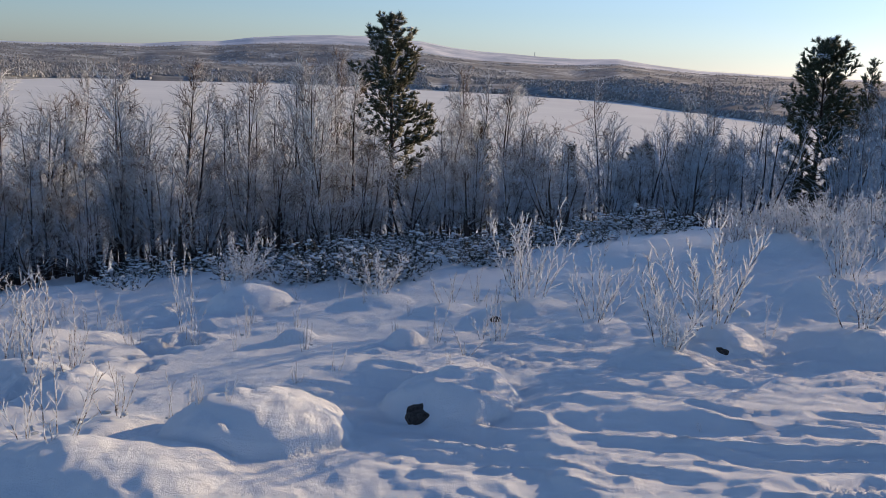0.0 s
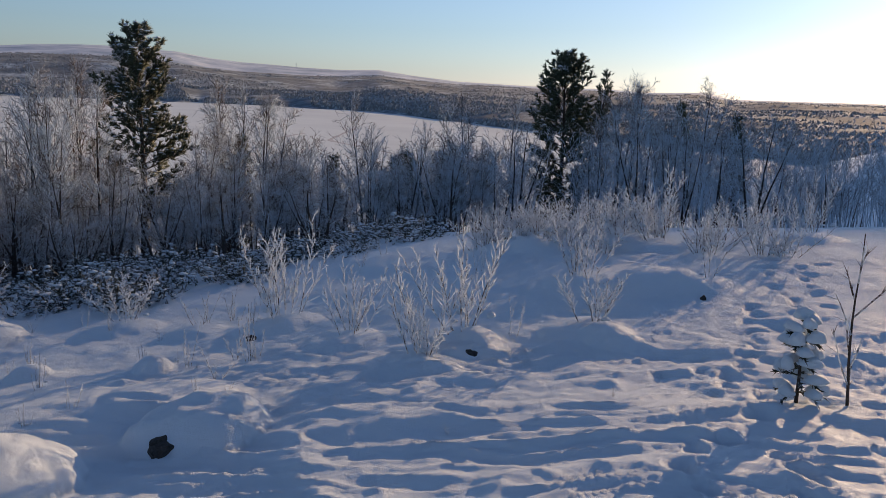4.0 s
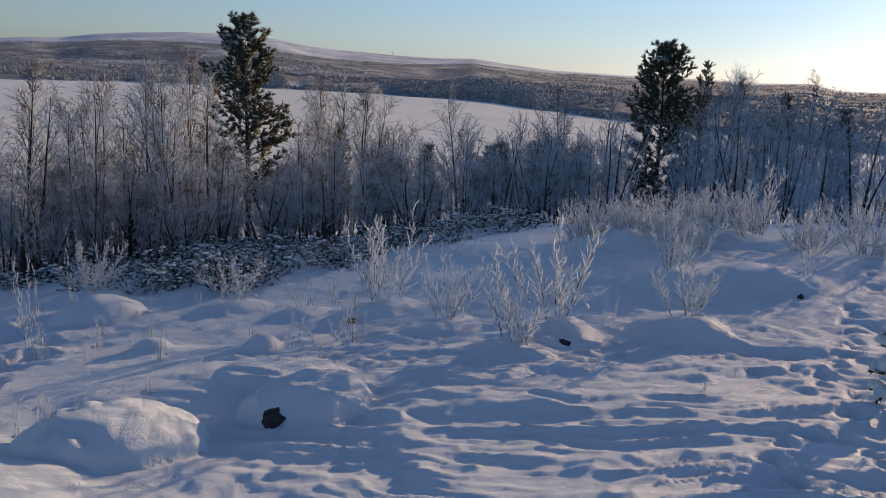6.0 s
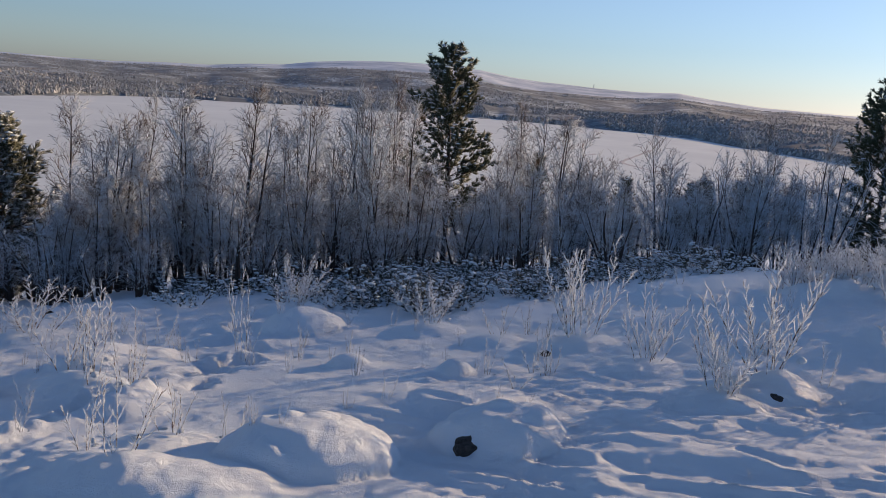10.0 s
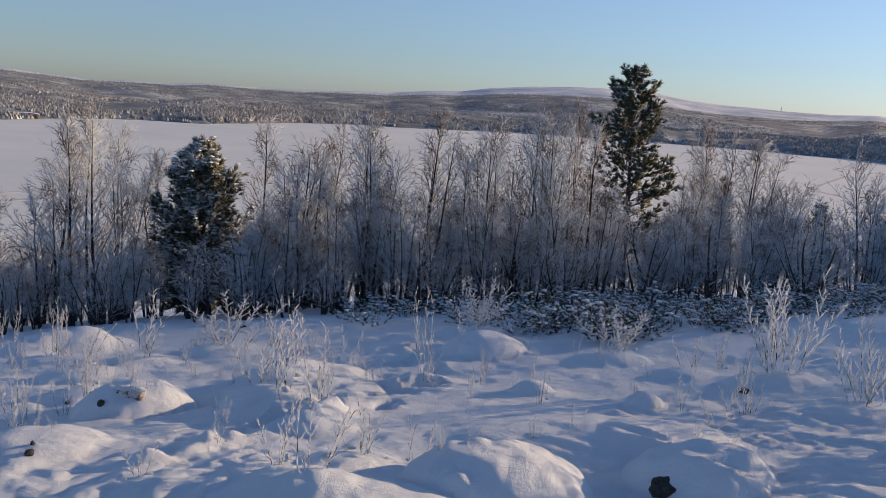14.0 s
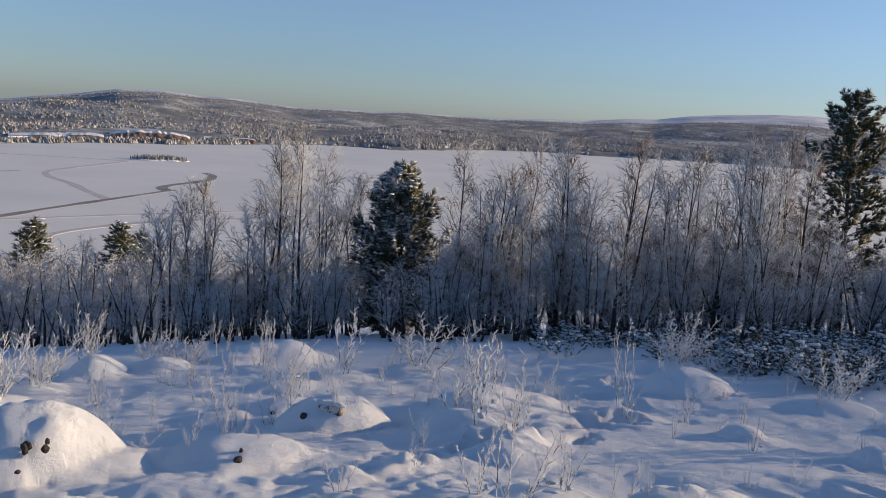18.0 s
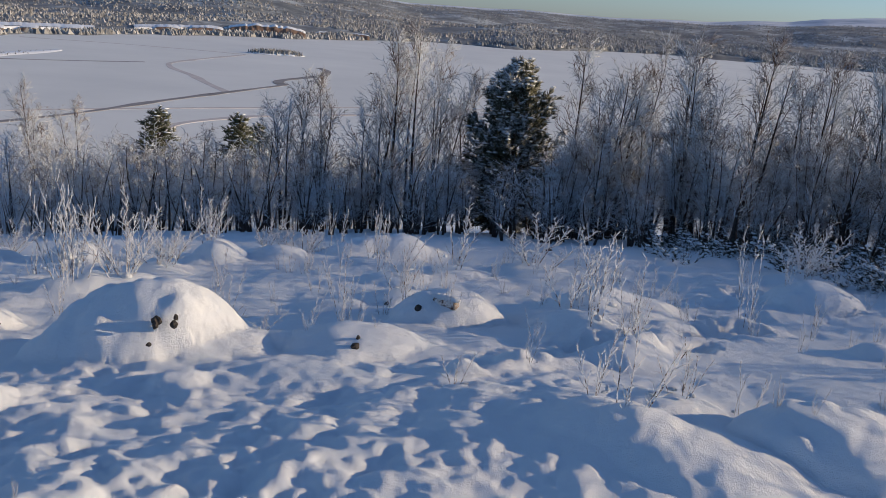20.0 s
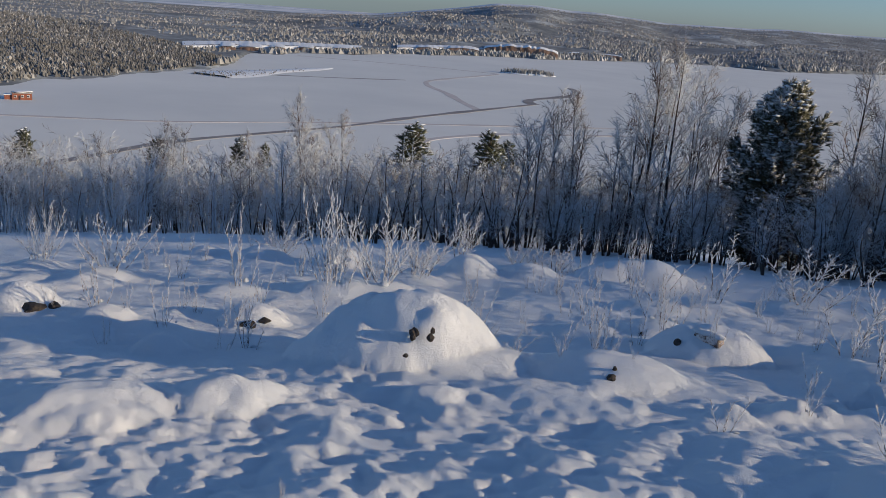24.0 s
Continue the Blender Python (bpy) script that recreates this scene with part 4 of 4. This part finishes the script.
# the wood farther down the slope, joined
COARSE = []
DISTANT = [birch(170 + k, 3.2, n, False, 1.1, True) for k, n in enumerate((3, 2, 4, 5))]
for t in DISTANT:
    vs, fs, n = [], [], 0
    for c in t.children:
        co = np.empty(len(c.data.vertices) * 3, np.float32)
        c.data.vertices.foreach_get("co", co)
        vs.append(co.reshape(-1, 3))
        fs += [tuple(i + n for i in p.vertices) for p in c.data.polygons]
        n += len(c.data.vertices)
    COARSE.append((np.concatenate(vs), fs))
    for c in list(t.children):
        bpy.data.objects.remove(c)
    bpy.data.objects.remove(t)
vs, fs, n = [], [], 0
for k in range(2300):
    if k < 150:
        a, r = radians(rng.uniform(-52, 90)), 22 + 70 * rng.random() ** 1.3
        h = rng.uniform(1.8, 3.0)
    elif k < 330:
        a, r = radians(rng.uniform(-26, 32)), rng.uniform(21.5, 34)
        h = rng.uniform(1.8, 3.0)
    elif k < 950:
        a, r = radians(rng.uniform(36, 92)), 21 + 60 * rng.random() ** 1.4
        h = rng.uniform(1.3, 2.3) * (0.7 + 0.010 * r)
    elif k < 1220:
        a, r = radians(rng.uniform(-54, 30)), 16 + 22 * rng.random()
        h = rng.uniform(1.5, 2.3) if a < -0.25 else rng.uniform(1.8, 2.7)
    elif k < 1520 or k >= 1950:
        a, r = radians(rng.uniform(36, 92)), rng.uniform(18, 38)
        h = rng.uniform(1.4, 2.8)
    elif k < 1820:
        a, r = radians(rng.uniform(-50, -13)), rng.uniform(21, 70)
        h = rng.uniform(1.8, 6.0)
    else:
        # mostly unseen trees, added on the sun's side to shade the wood
        a, r = radians(rng.uniform(-95, -38)), 27 + 60 * rng.random()
        h = rng.uniform(2.4, 4.0)
    if (abs(a - radians(3.1)) < 0.012 and r < 21) or (r > 45 and rng.random() < 0.35) or (abs(a + radians(23)) < 0.03 and r < 33) or (abs(a - radians(30.4)) < 0.03 and r < 18):
        continue
    x, y = -math.sin(a) * r, math.cos(a) * r
    h = min(h, roof(math.degrees(a), r) - float(slope(x, y)))
    if h < 0.8:
        continue
    co, ff = COARSE[rng.randrange(4)]
    t, w = rng.uniform(0, 6.28), h / 3.2 * (rng.uniform(1.3, 2.1) if a > 0.63 else rng.uniform(1.0, 1.5))
    m = np.array([[math.cos(t) * w, math.sin(t) * w, 0], [-math.sin(t) * w, math.cos(t) * w, 0], [0, 0, h / 3.2]])
    vs.append(co @ m + np.array([x, y, float(slope(x, y))]))
    fs += [tuple(i + n for i in f) for f in ff]
    n += len(co)
tagged(new("birch_wood", mesh_from("birch_wood", np.concatenate(vs), fs, M_FARTWIG)), "rimed birch wood running down towards the lake", "forest", kind="stuff")

# ---------------------------------------------------------------- shrubs
LIGHT = [shrub(200 + k, n, t, "bare shrub furred with white rime in the snow") for k, (n, t) in enumerate([(11, 15), (14, 14), (10, 15), (15, 13)])]
SPARSE = [shrub(220 + k, n, t, "few thin rimed stems standing in the snow") for k, (n, t) in enumerate([(5, 9), (7, 8), (4, 11)])]
for k, (x, y, h, w) in enumerate(SHRUBS):
    kind = (LIGHT if w > 0.42 and h > 0.3 and math.hypot(x, y) > 4.4 and not (-5.2 < x < -1.9 and y < 7.2) else SPARSE)
    kind = kind[k % len(kind)]
    plant(kind, USED, at(x, y, gz(x, y), rng.uniform(0, 6.28), max(w, 0.34) * 0.95, h * 0.98))

for k in range(16):
    a, r = radians(rng.uniform(-41, -16)), rng.uniform(8.3, 10.2)
    x, y = -math.sin(a) * r, math.cos(a) * r
    plant(LIGHT[k % 4], USED, at(x, y, gz(x, y), rng.uniform(0, 6.28), rng.uniform(0.5, 0.8), rng.uniform(0.35, 0.55)))

# sprigs that just break the snow
for k in range(120):
    lo, hi, r0, r1 = ((19, 46, 5.4, 9.6), (-24, 18, 5.6, 9.4), (46, 74, 5.6, 10.5))[0 if k < 55 else 1 if k < 85 else 2]
    a, r = radians(rng.uniform(lo, hi)), rng.uniform(r0, r1)
    x, y = -math.sin(a) * r, math.cos(a) * r
    h = rng.uniform(0.10, 0.34) * (1.25 if k >= 85 else 1)
    plant(SPARSE[k % 3], USED, at(x, y, gz(x, y), rng.uniform(0, 6.28), max(0.14, h * rng.uniform(0.6, 1.1)), h))

# ---------------------------------------------------------------- junipers below the clearing
JUNI = [juniper(300 + k) for k in range(5)]
for k in range(210):
    a = radians(rng.uniform(-15, 13.5) if k % 9 else rng.uniform(11, 21))
    near_r = 8.6 + 1.8 * abs(math.degrees(a) - 3) / 16
    r = near_r + 5.0 * rng.random() ** 1.1
    x, y = -math.sin(a) * r, math.cos(a) * r
    s = rng.uniform(0.34, 0.62)
    plant(JUNI[k % 5], USED, at(x, y, gz(x, y) - 0.05, rng.uniform(0, 6.28), s * 1.2, s * rng.uniform(0.5, 1.0)))


# ---------------------------------------------------------------- stones, saplings and sprouts by the clearing
# Several of these lumps stand in for shaded hollows in the mounds.
for k, (x, y, z, a, c) in enumerate([(-0.06, 4.01, -0.14, 0.075, 0.055), (-4.00, 3.03, -0.30, 0.015, 0.020), (-3.95, 3.11, -0.30, 0.018, 0.022), (-3.96, 3.13, -0.27, 0.012, 0.018), (-3.95, 2.95, -0.37, 0.014, 0.012),
                                      (-3.22, 3.73, -0.39, 0.030, 0.022), (-3.26, 3.80, -0.37, 0.014, 0.016), (-5.83, 3.04, -0.83, 0.085, 0.030), (-5.78, 3.12, -0.81, 0.050, 0.020), (-6.83, 1.89, -0.85, 0.110, 0.045), (-6.80, 2.01, -0.85, 0.050, 0.040),
                                      (1.70, 4.99, -0.07, 0.060, 0.030), (0.46, 6.36, -0.34, 0.050, 0.030), (3.69, 5.62, 0.06, 0.030, 0.035), (-4.16, 5.23, -0.76, 0.025, 0.030), (-3.55, 4.77, -0.51, 0.030, 0.025), (-4.03, 3.06, -0.29, 0.030, 0.025), (-5.00, 9.48, -1.31, 0.050, 0.030)]):
    stone(k * 3.7, a, a * 0.8, c).matrix_basis = Matrix.Translation((x, y, z)) @ Matrix.Rotation(k * 0.13 + math.atan2(y, x) + math.pi / 2, 4, 'Z')


def log(seed):
    """The sawn end of a birch log sticking out of the snow, with a cap of snow."""
    rng = random.Random(seed)
    piece = empty("log", "short birch log end half buried in snow", "log")
    body, end, cap = Shape(), Shape(), Shape()
    p, q = Vector((0, 0, 0)), Vector((0.22, 0.06, -0.02))
    body.tube([q, q.lerp(p, 0.5), p], [0.050, 0.053, 0.052], 12)
    end.tube([p, p + (p - q).normalized() * 0.006], [0.044, 0.043], 12)
    for k in range(4):
        cap.blob(p.lerp(q, 0.12 + 0.27 * k) + Vector((0, 0, 0.045)), 0.07, 0.055, 0.03, rng, 5, 10)
    part("bark", body.mesh("bark", M_STEM), piece)
    part("sawn_end", end.mesh("sawn_end", M_WOOD), piece, "pale sawn wood")
    part("snow", cap.mesh("snow", M_CAP), piece, "snow along the top")
    return piece


def sapling(seed):
    """A knee-high spruce, narrow, nearly buried under thick pads of snow."""
    rng = random.Random(seed)
    tree = empty("spruce_sapling", "small dark spruce sapling with thick pads of snow on its boughs", "tree")
    stem = Shape()
    stem.tube(bent(Vector((0, 0, -0.05)), Vector((0, 0, 1)), 0.56, 6, rng, 0.05, 0.05), [0.014 - 0.0018 * k for k in range(7)], 6)
    part("trunk", stem.mesh("trunk", M_PINE), tree)
    for w in range(6):
        z = 0.07 + 0.078 * w
        for b in range(4):
            a = w * 0.9 + 6.28 * b / 4 + rng.uniform(-0.3, 0.3)
            reach = (0.16 - 0.016 * w) * rng.uniform(0.75, 1.15)
            sp = Shape()
            pts = bent(Vector((0, 0, z + rng.uniform(-0.035, 0.035))), Vector((math.cos(a), math.sin(a), rng.uniform(-0.1, 0.35))), reach, 4, rng, -0.12, 0.08)
            sp.tube(pts, [0.006, 0.005, 0.005, 0.004, 0.003], 4)
            for k in range(28):
                e, td = along(pts, 0.15 + 0.85 * rng.random())
                sp.cone(e, e + around(td, rng.uniform(0.4, 1.0), rng.uniform(0, 6.28)) * rng.uniform(0.02, 0.04), 0.005)
            bough = part("bough", sp.mesh("bough", M_JUNIPER, False), tree)
            if rng.random() < 0.88:
                cap = Shape()
                e, td = along(pts, 0.7)
                cap.blob(e + Vector((0, 0, 0.022)), rng.uniform(0.035, 0.075), rng.uniform(0.035, 0.075), rng.uniform(0.04, 0.065), rng, 7, 12)
                part("snow_pad", cap.mesh("snow_pad", M_CAP), bough)
    return tree


def bare_sapling(seed):
    """A slim bare birch shoot, nearly a metre high."""
    rng = random.Random(seed)
    tree = empty("birch_sapling", "slim bare birch sapling with a dusting of rime", "tree")
    pts = bent(Vector((0, 0, -0.1)), Vector((-0.12, 0, 1)), 1.0, 9, rng, 0.02, 0.05)
    stem = Shape()
    stem.tube(pts, [0.010 * (1 - 0.75 * k / 9) for k in range(10)], 6)
    part("trunk", stem.mesh("trunk", M_PINE), tree)
    for k in range(9):
        e, td = along(pts, 0.12 + 0.09 * k)
        tw = Shape()
        br = bent(e, around(td, rng.uniform(0.4, 0.8), k * 2.3), rng.uniform(0.16, 0.4) * (1.1 - 0.08 * k), 4, rng, 0.08, 0.1)
        tw.tube(br, [0.005, 0.0045, 0.004, 0.003, 0.002], 4)
        for _ in range(5):
            g, gd = along(br, rng.uniform(0.3, 1))
            tw.cone(g, g + around(gd, rng.uniform(0.4, 0.8), rng.uniform(0, 6.28)) * rng.uniform(0.03, 0.09), 0.003)
        part("branch", tw.mesh("branch", M_STEM), tree)
    return tree


log(4).matrix_basis = at(-3.33, 4.88, gz(-3.33, 4.88) + 0.02, radians(160), 0.75)
sapling(5).matrix_basis = at(2.90, 3.50, gz(2.90, 3.50) - 0.02, 0.0, 0.84, 0.88)
bare_sapling(6).matrix_basis = at(3.14, 3.42, gz(3.14, 3.42), 0.0, 0.95)
for k, (x, y, h) in enumerate([(-0.93, 4.25, 0.07), (-0.72, 4.28, 0.06), (-0.98, 4.22, 0.05), (0.08, 4.4, 0.10), (-1.05, 3.75, 0.14), (-0.9, 3.7, 0.12), (-0.55, 4.75, 0.16), (-0.75, 4.6, 0.12), (0.25, 4.45, 0.09), (-0.05, 5.9, 0.10),
                               (-1.0, 6.2, 0.2), (-1.15, 6.3, 0.15), (-2.2, 6.3, 0.2), (-1.5, 7.0, 0.18), (-3.3, 4.0, 0.09), (-3.6, 3.75, 0.1), (-2.75, 1.55, 0.07), (-0.2, 6.9, 0.14), (1.2, 3.7, 0.05), (2.1, 3.85, 0.06), (-2.35, 4.1, 0.2), (-1.25, 4.05, 0.25)]):
    plant(SPARSE[k % 3], USED, at(x, y, gz(x, y), k * 1.7, max(h * 0.9, 0.06), h))

# ---------------------------------------------------------------- far woods
wr = np.random.RandomState(5)


def woods(n, az_lo, az_hi, r_lo, r_hi, h_lo, h_hi, tiers, name, label, clear=0.15, strip=0, mat=M_WOODS):
    """Small trees scattered over the far shore and hills, joined."""
    a = wr.uniform(az_lo, az_hi, n)
    shore = np.interp(a, SHORE_AZ, SHORE_R)
    u = wr.uniform(0, 1, n) ** 1.25
    r = (shore + r_lo) * (1 - u) + (shore + strip if strip else r_hi) * u
    x, y = -np.sin(np.radians(a)) * r, np.cos(np.radians(a)) * r
    if not strip and name != "near_shore_woods":
        open_land = (a > 42) & (a < 67) & (r < shore + 150)
        a, r, x, y = a[~open_land], r[~open_land], x[~open_land], y[~open_land]
    if name == "near_shore_woods":
        tip = r < shore + np.maximum(8, (a - 63.2) * 75)
        a, r, x, y = a[tip], r[tip], x[tip], y[tip]
    keep = vnoise(x / 140, y / 90, 61) + 0.5 * vnoise(x / 40, y / 40, 62) > clear - 0.55
    x, y, r = x[keep], y[keep], r[keep]
    z = slope(x, y)
    ok = z > LAKE + 0.4
    x, y, z, r = x[ok], y[ok], z[ok], r[ok]
    n = len(x)
    h = wr.uniform(h_lo, h_hi, n)
    w = h * wr.uniform(0.45, 0.95, n) * (1 if mat == M_WOODS else 0.7)
    sides = 5
    vs, fs, base = [], [], 0
    for k in range(tiers):
        lo, hi = 0.5 * k / tiers, min(1.0, 0.5 * k / tiers + (1.0 if tiers == 1 else 0.75))
        rk = w * (1 - 0.25 * k / max(1, tiers))
        ring = []
        for s in range(sides):
            ang = 2 * math.pi * s / sides + wr.uniform(0, 1.2, n)
            rr = rk * wr.uniform(0.7, 1.25, n)
            ring.append(np.stack([x + rr * np.cos(ang), y + rr * np.sin(ang), z - 0.4 + h * (lo + wr.uniform(0, 0.06, n))], 1))
        tip = np.stack([x + wr.uniform(-0.2, 0.2, n), y, z + h * hi], 1)
        vs += ring + [tip]
        idx = np.arange(n)
        for s in range(sides):
            fs.append(np.stack([base + s * n + idx, base + ((s + 1) % sides) * n + idx, base + sides * n + idx], 1))
        base += (sides + 1) * n
    ob = new(name, mesh_from(name, np.concatenate(vs), np.concatenate(fs), mat, False))
    return tagged(ob, label, "forest", kind="stuff")


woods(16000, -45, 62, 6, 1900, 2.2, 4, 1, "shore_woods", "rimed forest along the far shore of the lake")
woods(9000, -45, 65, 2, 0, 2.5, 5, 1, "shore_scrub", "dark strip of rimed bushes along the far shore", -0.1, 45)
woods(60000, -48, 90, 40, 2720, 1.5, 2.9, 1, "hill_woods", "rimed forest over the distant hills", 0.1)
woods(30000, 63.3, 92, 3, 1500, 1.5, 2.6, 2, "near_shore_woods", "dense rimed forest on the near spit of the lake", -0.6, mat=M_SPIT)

# ---------------------------------------------------------------- island, cabin on the ice, earth banks, mast
bm = bmesh.new()
bmesh.ops.create_icosphere(bm, subdivisions=4, radius=1.0)
for v in bm.verts:
    n = noise.noise(v.co * 2.2) * 0.2
    v.co = Vector((v.co.x * 30 * (1 + n), v.co.y * 9 * (1 + n), max(-0.4, v.co.z) * 2.2))
me = bpy.data.meshes.new("island")
bm.to_mesh(me)
bm.free()
me.materials.append(M_SNOW)
island = tagged(new("island", me), "low snowy islet covered with rimed bushes", "island", kind="structure")
ISLE = Matrix.Translation((-550, 546, LAKE)) @ Matrix.Rotation(radians(46), 4, 'Z') @ Matrix.Diagonal((0.78, 0.85, 0.85, 1))
island.matrix_basis = ISLE
sh = Shape()
for k in range(420):
    u, v = rng.uniform(-1, 1), rng.uniform(-1, 1)
    if u * u + v * v > 1:
        continue
    p = Vector((u * 29, v * 8, 1.6 * (1 - u * u - v * v)))
    h = rng.uniform(2.5, 5.5)
    sh.cone(p, p + Vector((rng.uniform(-0.4, 0.4), rng.uniform(-0.4, 0.4), h)), rng.uniform(0.7, 1.3), 5)
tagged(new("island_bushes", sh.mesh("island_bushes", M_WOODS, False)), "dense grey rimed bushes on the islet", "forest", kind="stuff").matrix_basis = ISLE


def box(x0, x1, y0, y1, z0, z1):
    sh = Shape()
    sh.v = [(x, y, z) for z in (z0, z1) for x, y in ((x0, y0), (x1, y0), (x1, y1), (x0, y1))]
    sh.f = [(0, 3, 2, 1), (4, 5, 6, 7), (0, 1, 5, 4), (1, 2, 6, 5), (2, 3, 7, 6), (3, 0, 4, 7)]
    return sh


cabin = empty("cabin", "red wooden cabin with a flat snowy roof on the ice", "house")
part("wall", box(-4.5, 4.5, -3, 3, 0, 3.2).mesh("wall", M_BRICK, False), cabin)
part("roof", box(-5.0, 5.0, -3.5, 3.5, 3.2, 3.45).mesh("roof", M_STEEL, False), cabin)
roof_snow = Shape()
roof_snow.blob(Vector((0, 0, 3.7)), 5.1, 3.6, 0.5, rng, 5, 16)
part("roof_snow", roof_snow.mesh("roof_snow", M_CAP), cabin, "snow on the flat roof")
part("annex", box(-8.0, -4.5, -2.2, 2.2, 0, 2.2).mesh("annex", M_BRICK, False), cabin)
part("annex_roof", box(-8.2, -4.5, -2.4, 2.4, 2.2, 2.5).mesh("annex_roof", M_CAP, False), cabin)
for wx in (-3.0, 0.2, 2.8):
    win = part("window", box(wx - 0.6, wx + 0.6, -3.06, -2.98, 1.2, 2.3).mesh("window", M_CAP, False), cabin, "white window frame")
    part("pane", box(wx - 0.48, wx + 0.48, -3.09, -3.0, 1.32, 2.18).mesh("pane", M_GLASS, False), win)
part("door", box(-1.6, -0.8, -3.07, -2.98, 0, 2.05).mesh("door", M_GLASS, False), cabin)
cabin.matrix_basis = Matrix.Translation((-404.5, 102.1, LAKE)) @ Matrix.Rotation(radians(76), 4, 'Z') @ Matrix.Diagonal((0.85, 0.85, 0.85, 1))


def bank(az0, az1, r0, r1, z0, z1, mat, seed):
    """A terrace on the far shore: a steep face with snow lying along its top."""
    n = max(8, int(abs(az1 - az0) * 12))
    face, cap = Shape(), Shape()
    for k in range(n + 1):
        a, r = radians(az0 + (az1 - az0) * k / n), r0 + (r1 - r0) * k / n
        e = abs(math.sin(math.pi * k / n)) ** 0.55
        w = 0.88 + 0.16 * float(vnoise(np.array([k * 0.5]), np.array([seed]), 71)[0])
        hi = z0 + (z1 - z0) * e * w * (0.6 if mat == M_EARTH and z1 < -38 else 1)
        for q, (dr, z) in enumerate(((-5, z0 - 4), (0, (z0 + hi) / 2), (4, hi), (7, hi + 0.3), (60, hi + 0.8))):
            d = r + dr + 2 * float(vnoise(np.array([k * 0.9]), np.array([seed + q]), 72)[0])
            (face if q < 3 else cap).v.append((-math.sin(a) * d, math.cos(a) * d, z))
    for k in range(n):
        for q in range(2):
            face.f.append((k * 3 + q, (k + 1) * 3 + q, (k + 1) * 3 + q + 1, k * 3 + q + 1))
        cap.f.append((k * 2, k * 2 + 2, k * 2 + 3, k * 2 + 1))
    if mat == M_EARTH:
        b = empty("earth_bank", "brown cut earth bank with a snowy top above the far shore", "quarry", "earth cuts on the far shore")
        part("face", face.mesh("face", mat), b, "bare brown earth")
    else:
        b = empty("snow_terrace", "long snow-covered terrace of a quarry above the far shore", "quarry", "terraces on the far shore")
        part("face", face.mesh("face", mat), b)
    part("snow", cap.mesh("snow", M_CAP), b, "snow along the top")


bank(66.8, 55.8, 805, 940, -46.5, -45.0, M_CAP, 1.0)
bank(53.6, 37.0, 1015, 1265, -46, -43.2, M_CAP, 2.0)
for k, (a0, a1, r, z0, z1) in enumerate([(64.6, 63.6, 812, -46, -44.2), (63.4, 62.0, 826, -46, -44.5), (61.6, 60.6, 852, -46, -44.6), (59.8, 58.8, 878, -46, -44.7), (57.6, 56.4, 910, -46, -44.6),
                                         (52.4, 50.9, 1022, -45, -42.6), (50.4, 48.4, 1050, -44.5, -41.2), (48.1, 43.4, 1090, -43.5, -37.0), (43.0, 41.6, 1150, -44.5, -41.0), (40.9, 39.4, 1185, -44.5, -41.5)]):
    bank(a0, a1, r - 3, r - 3, z0, z1, M_EARTH, 5.0 + k)

# a low tongue of land reaching out from the near spit
tongue, brush = Shape(), Shape()
P0, P1 = Vector((-513, 238, LAKE)), Vector((-577, 365, LAKE))
along_, across_ = (P1 - P0), Vector((-0.89, -0.457, 0))
for k in range(31):
    s_ = k / 30
    c, w = P0 + along_ * s_, 16 * (1 - s_) ** 0.7 * (1 + 0.3 * math.sin(9 * s_)) + 1.5
    for u, z in ((-1, -0.3), (-0.6, 0.9), (0.6, 1.1), (1, -0.3)):
        p = c + across_ * u * w
        tongue.v.append((p.x, p.y, LAKE + z * (1 - 0.5 * s_)))
    for _ in range(int(26 * (1 - s_) ** 1.3)):
        p = c + across_ * rng.uniform(-0.75, 0.75) * w + along_ * rng.uniform(-0.017, 0.017)
        h = rng.uniform(0.8, 2.2) * (1 - 0.5 * s_)
        brush.cone(p, p + Vector((rng.uniform(-0.3, 0.3), rng.uniform(-0.3, 0.3), h)), h * rng.uniform(0.25, 0.45), 5)
tongue.f = [(4 * k + q, 4 * k + q + 1, 4 * k + q + 5, 4 * k + q + 4) for k in range(30) for q in range(3)]
tagged(new("spit", tongue.mesh("spit", M_SNOW)), "low snowy tongue of land in the frozen lake", "spit", kind="structure")
tagged(new("spit_brush", brush.mesh("spit_brush", M_SPIT, False)), "rimed brush on the low tongue of land", "forest", kind="stuff")

mast = empty("mast", "thin grey lattice mast on the distant hilltop", "mast")
for k in range(3):
    leg = Shape()
    a = 2.1 * k
    leg.tube([Vector((math.cos(a) * 3, math.sin(a) * 3, -2)), Vector((math.cos(a) * 0.8, math.sin(a) * 0.8, 34))], [0.9, 0.6], 4)
    part("leg", leg.mesh("leg", M_STEEL), mast)
for z in (10, 20, 30):
    part("brace", box(-2.2, 2.2, -2.2, 2.2, z, z + 0.8).mesh("brace", M_STEEL, False), mast)
mast.matrix_basis = Matrix.Translation((398.0, 3960.0, float(slope(398.0, 3960.0)))) @ Matrix.Diagonal((0.7, 0.7, 0.55, 1))
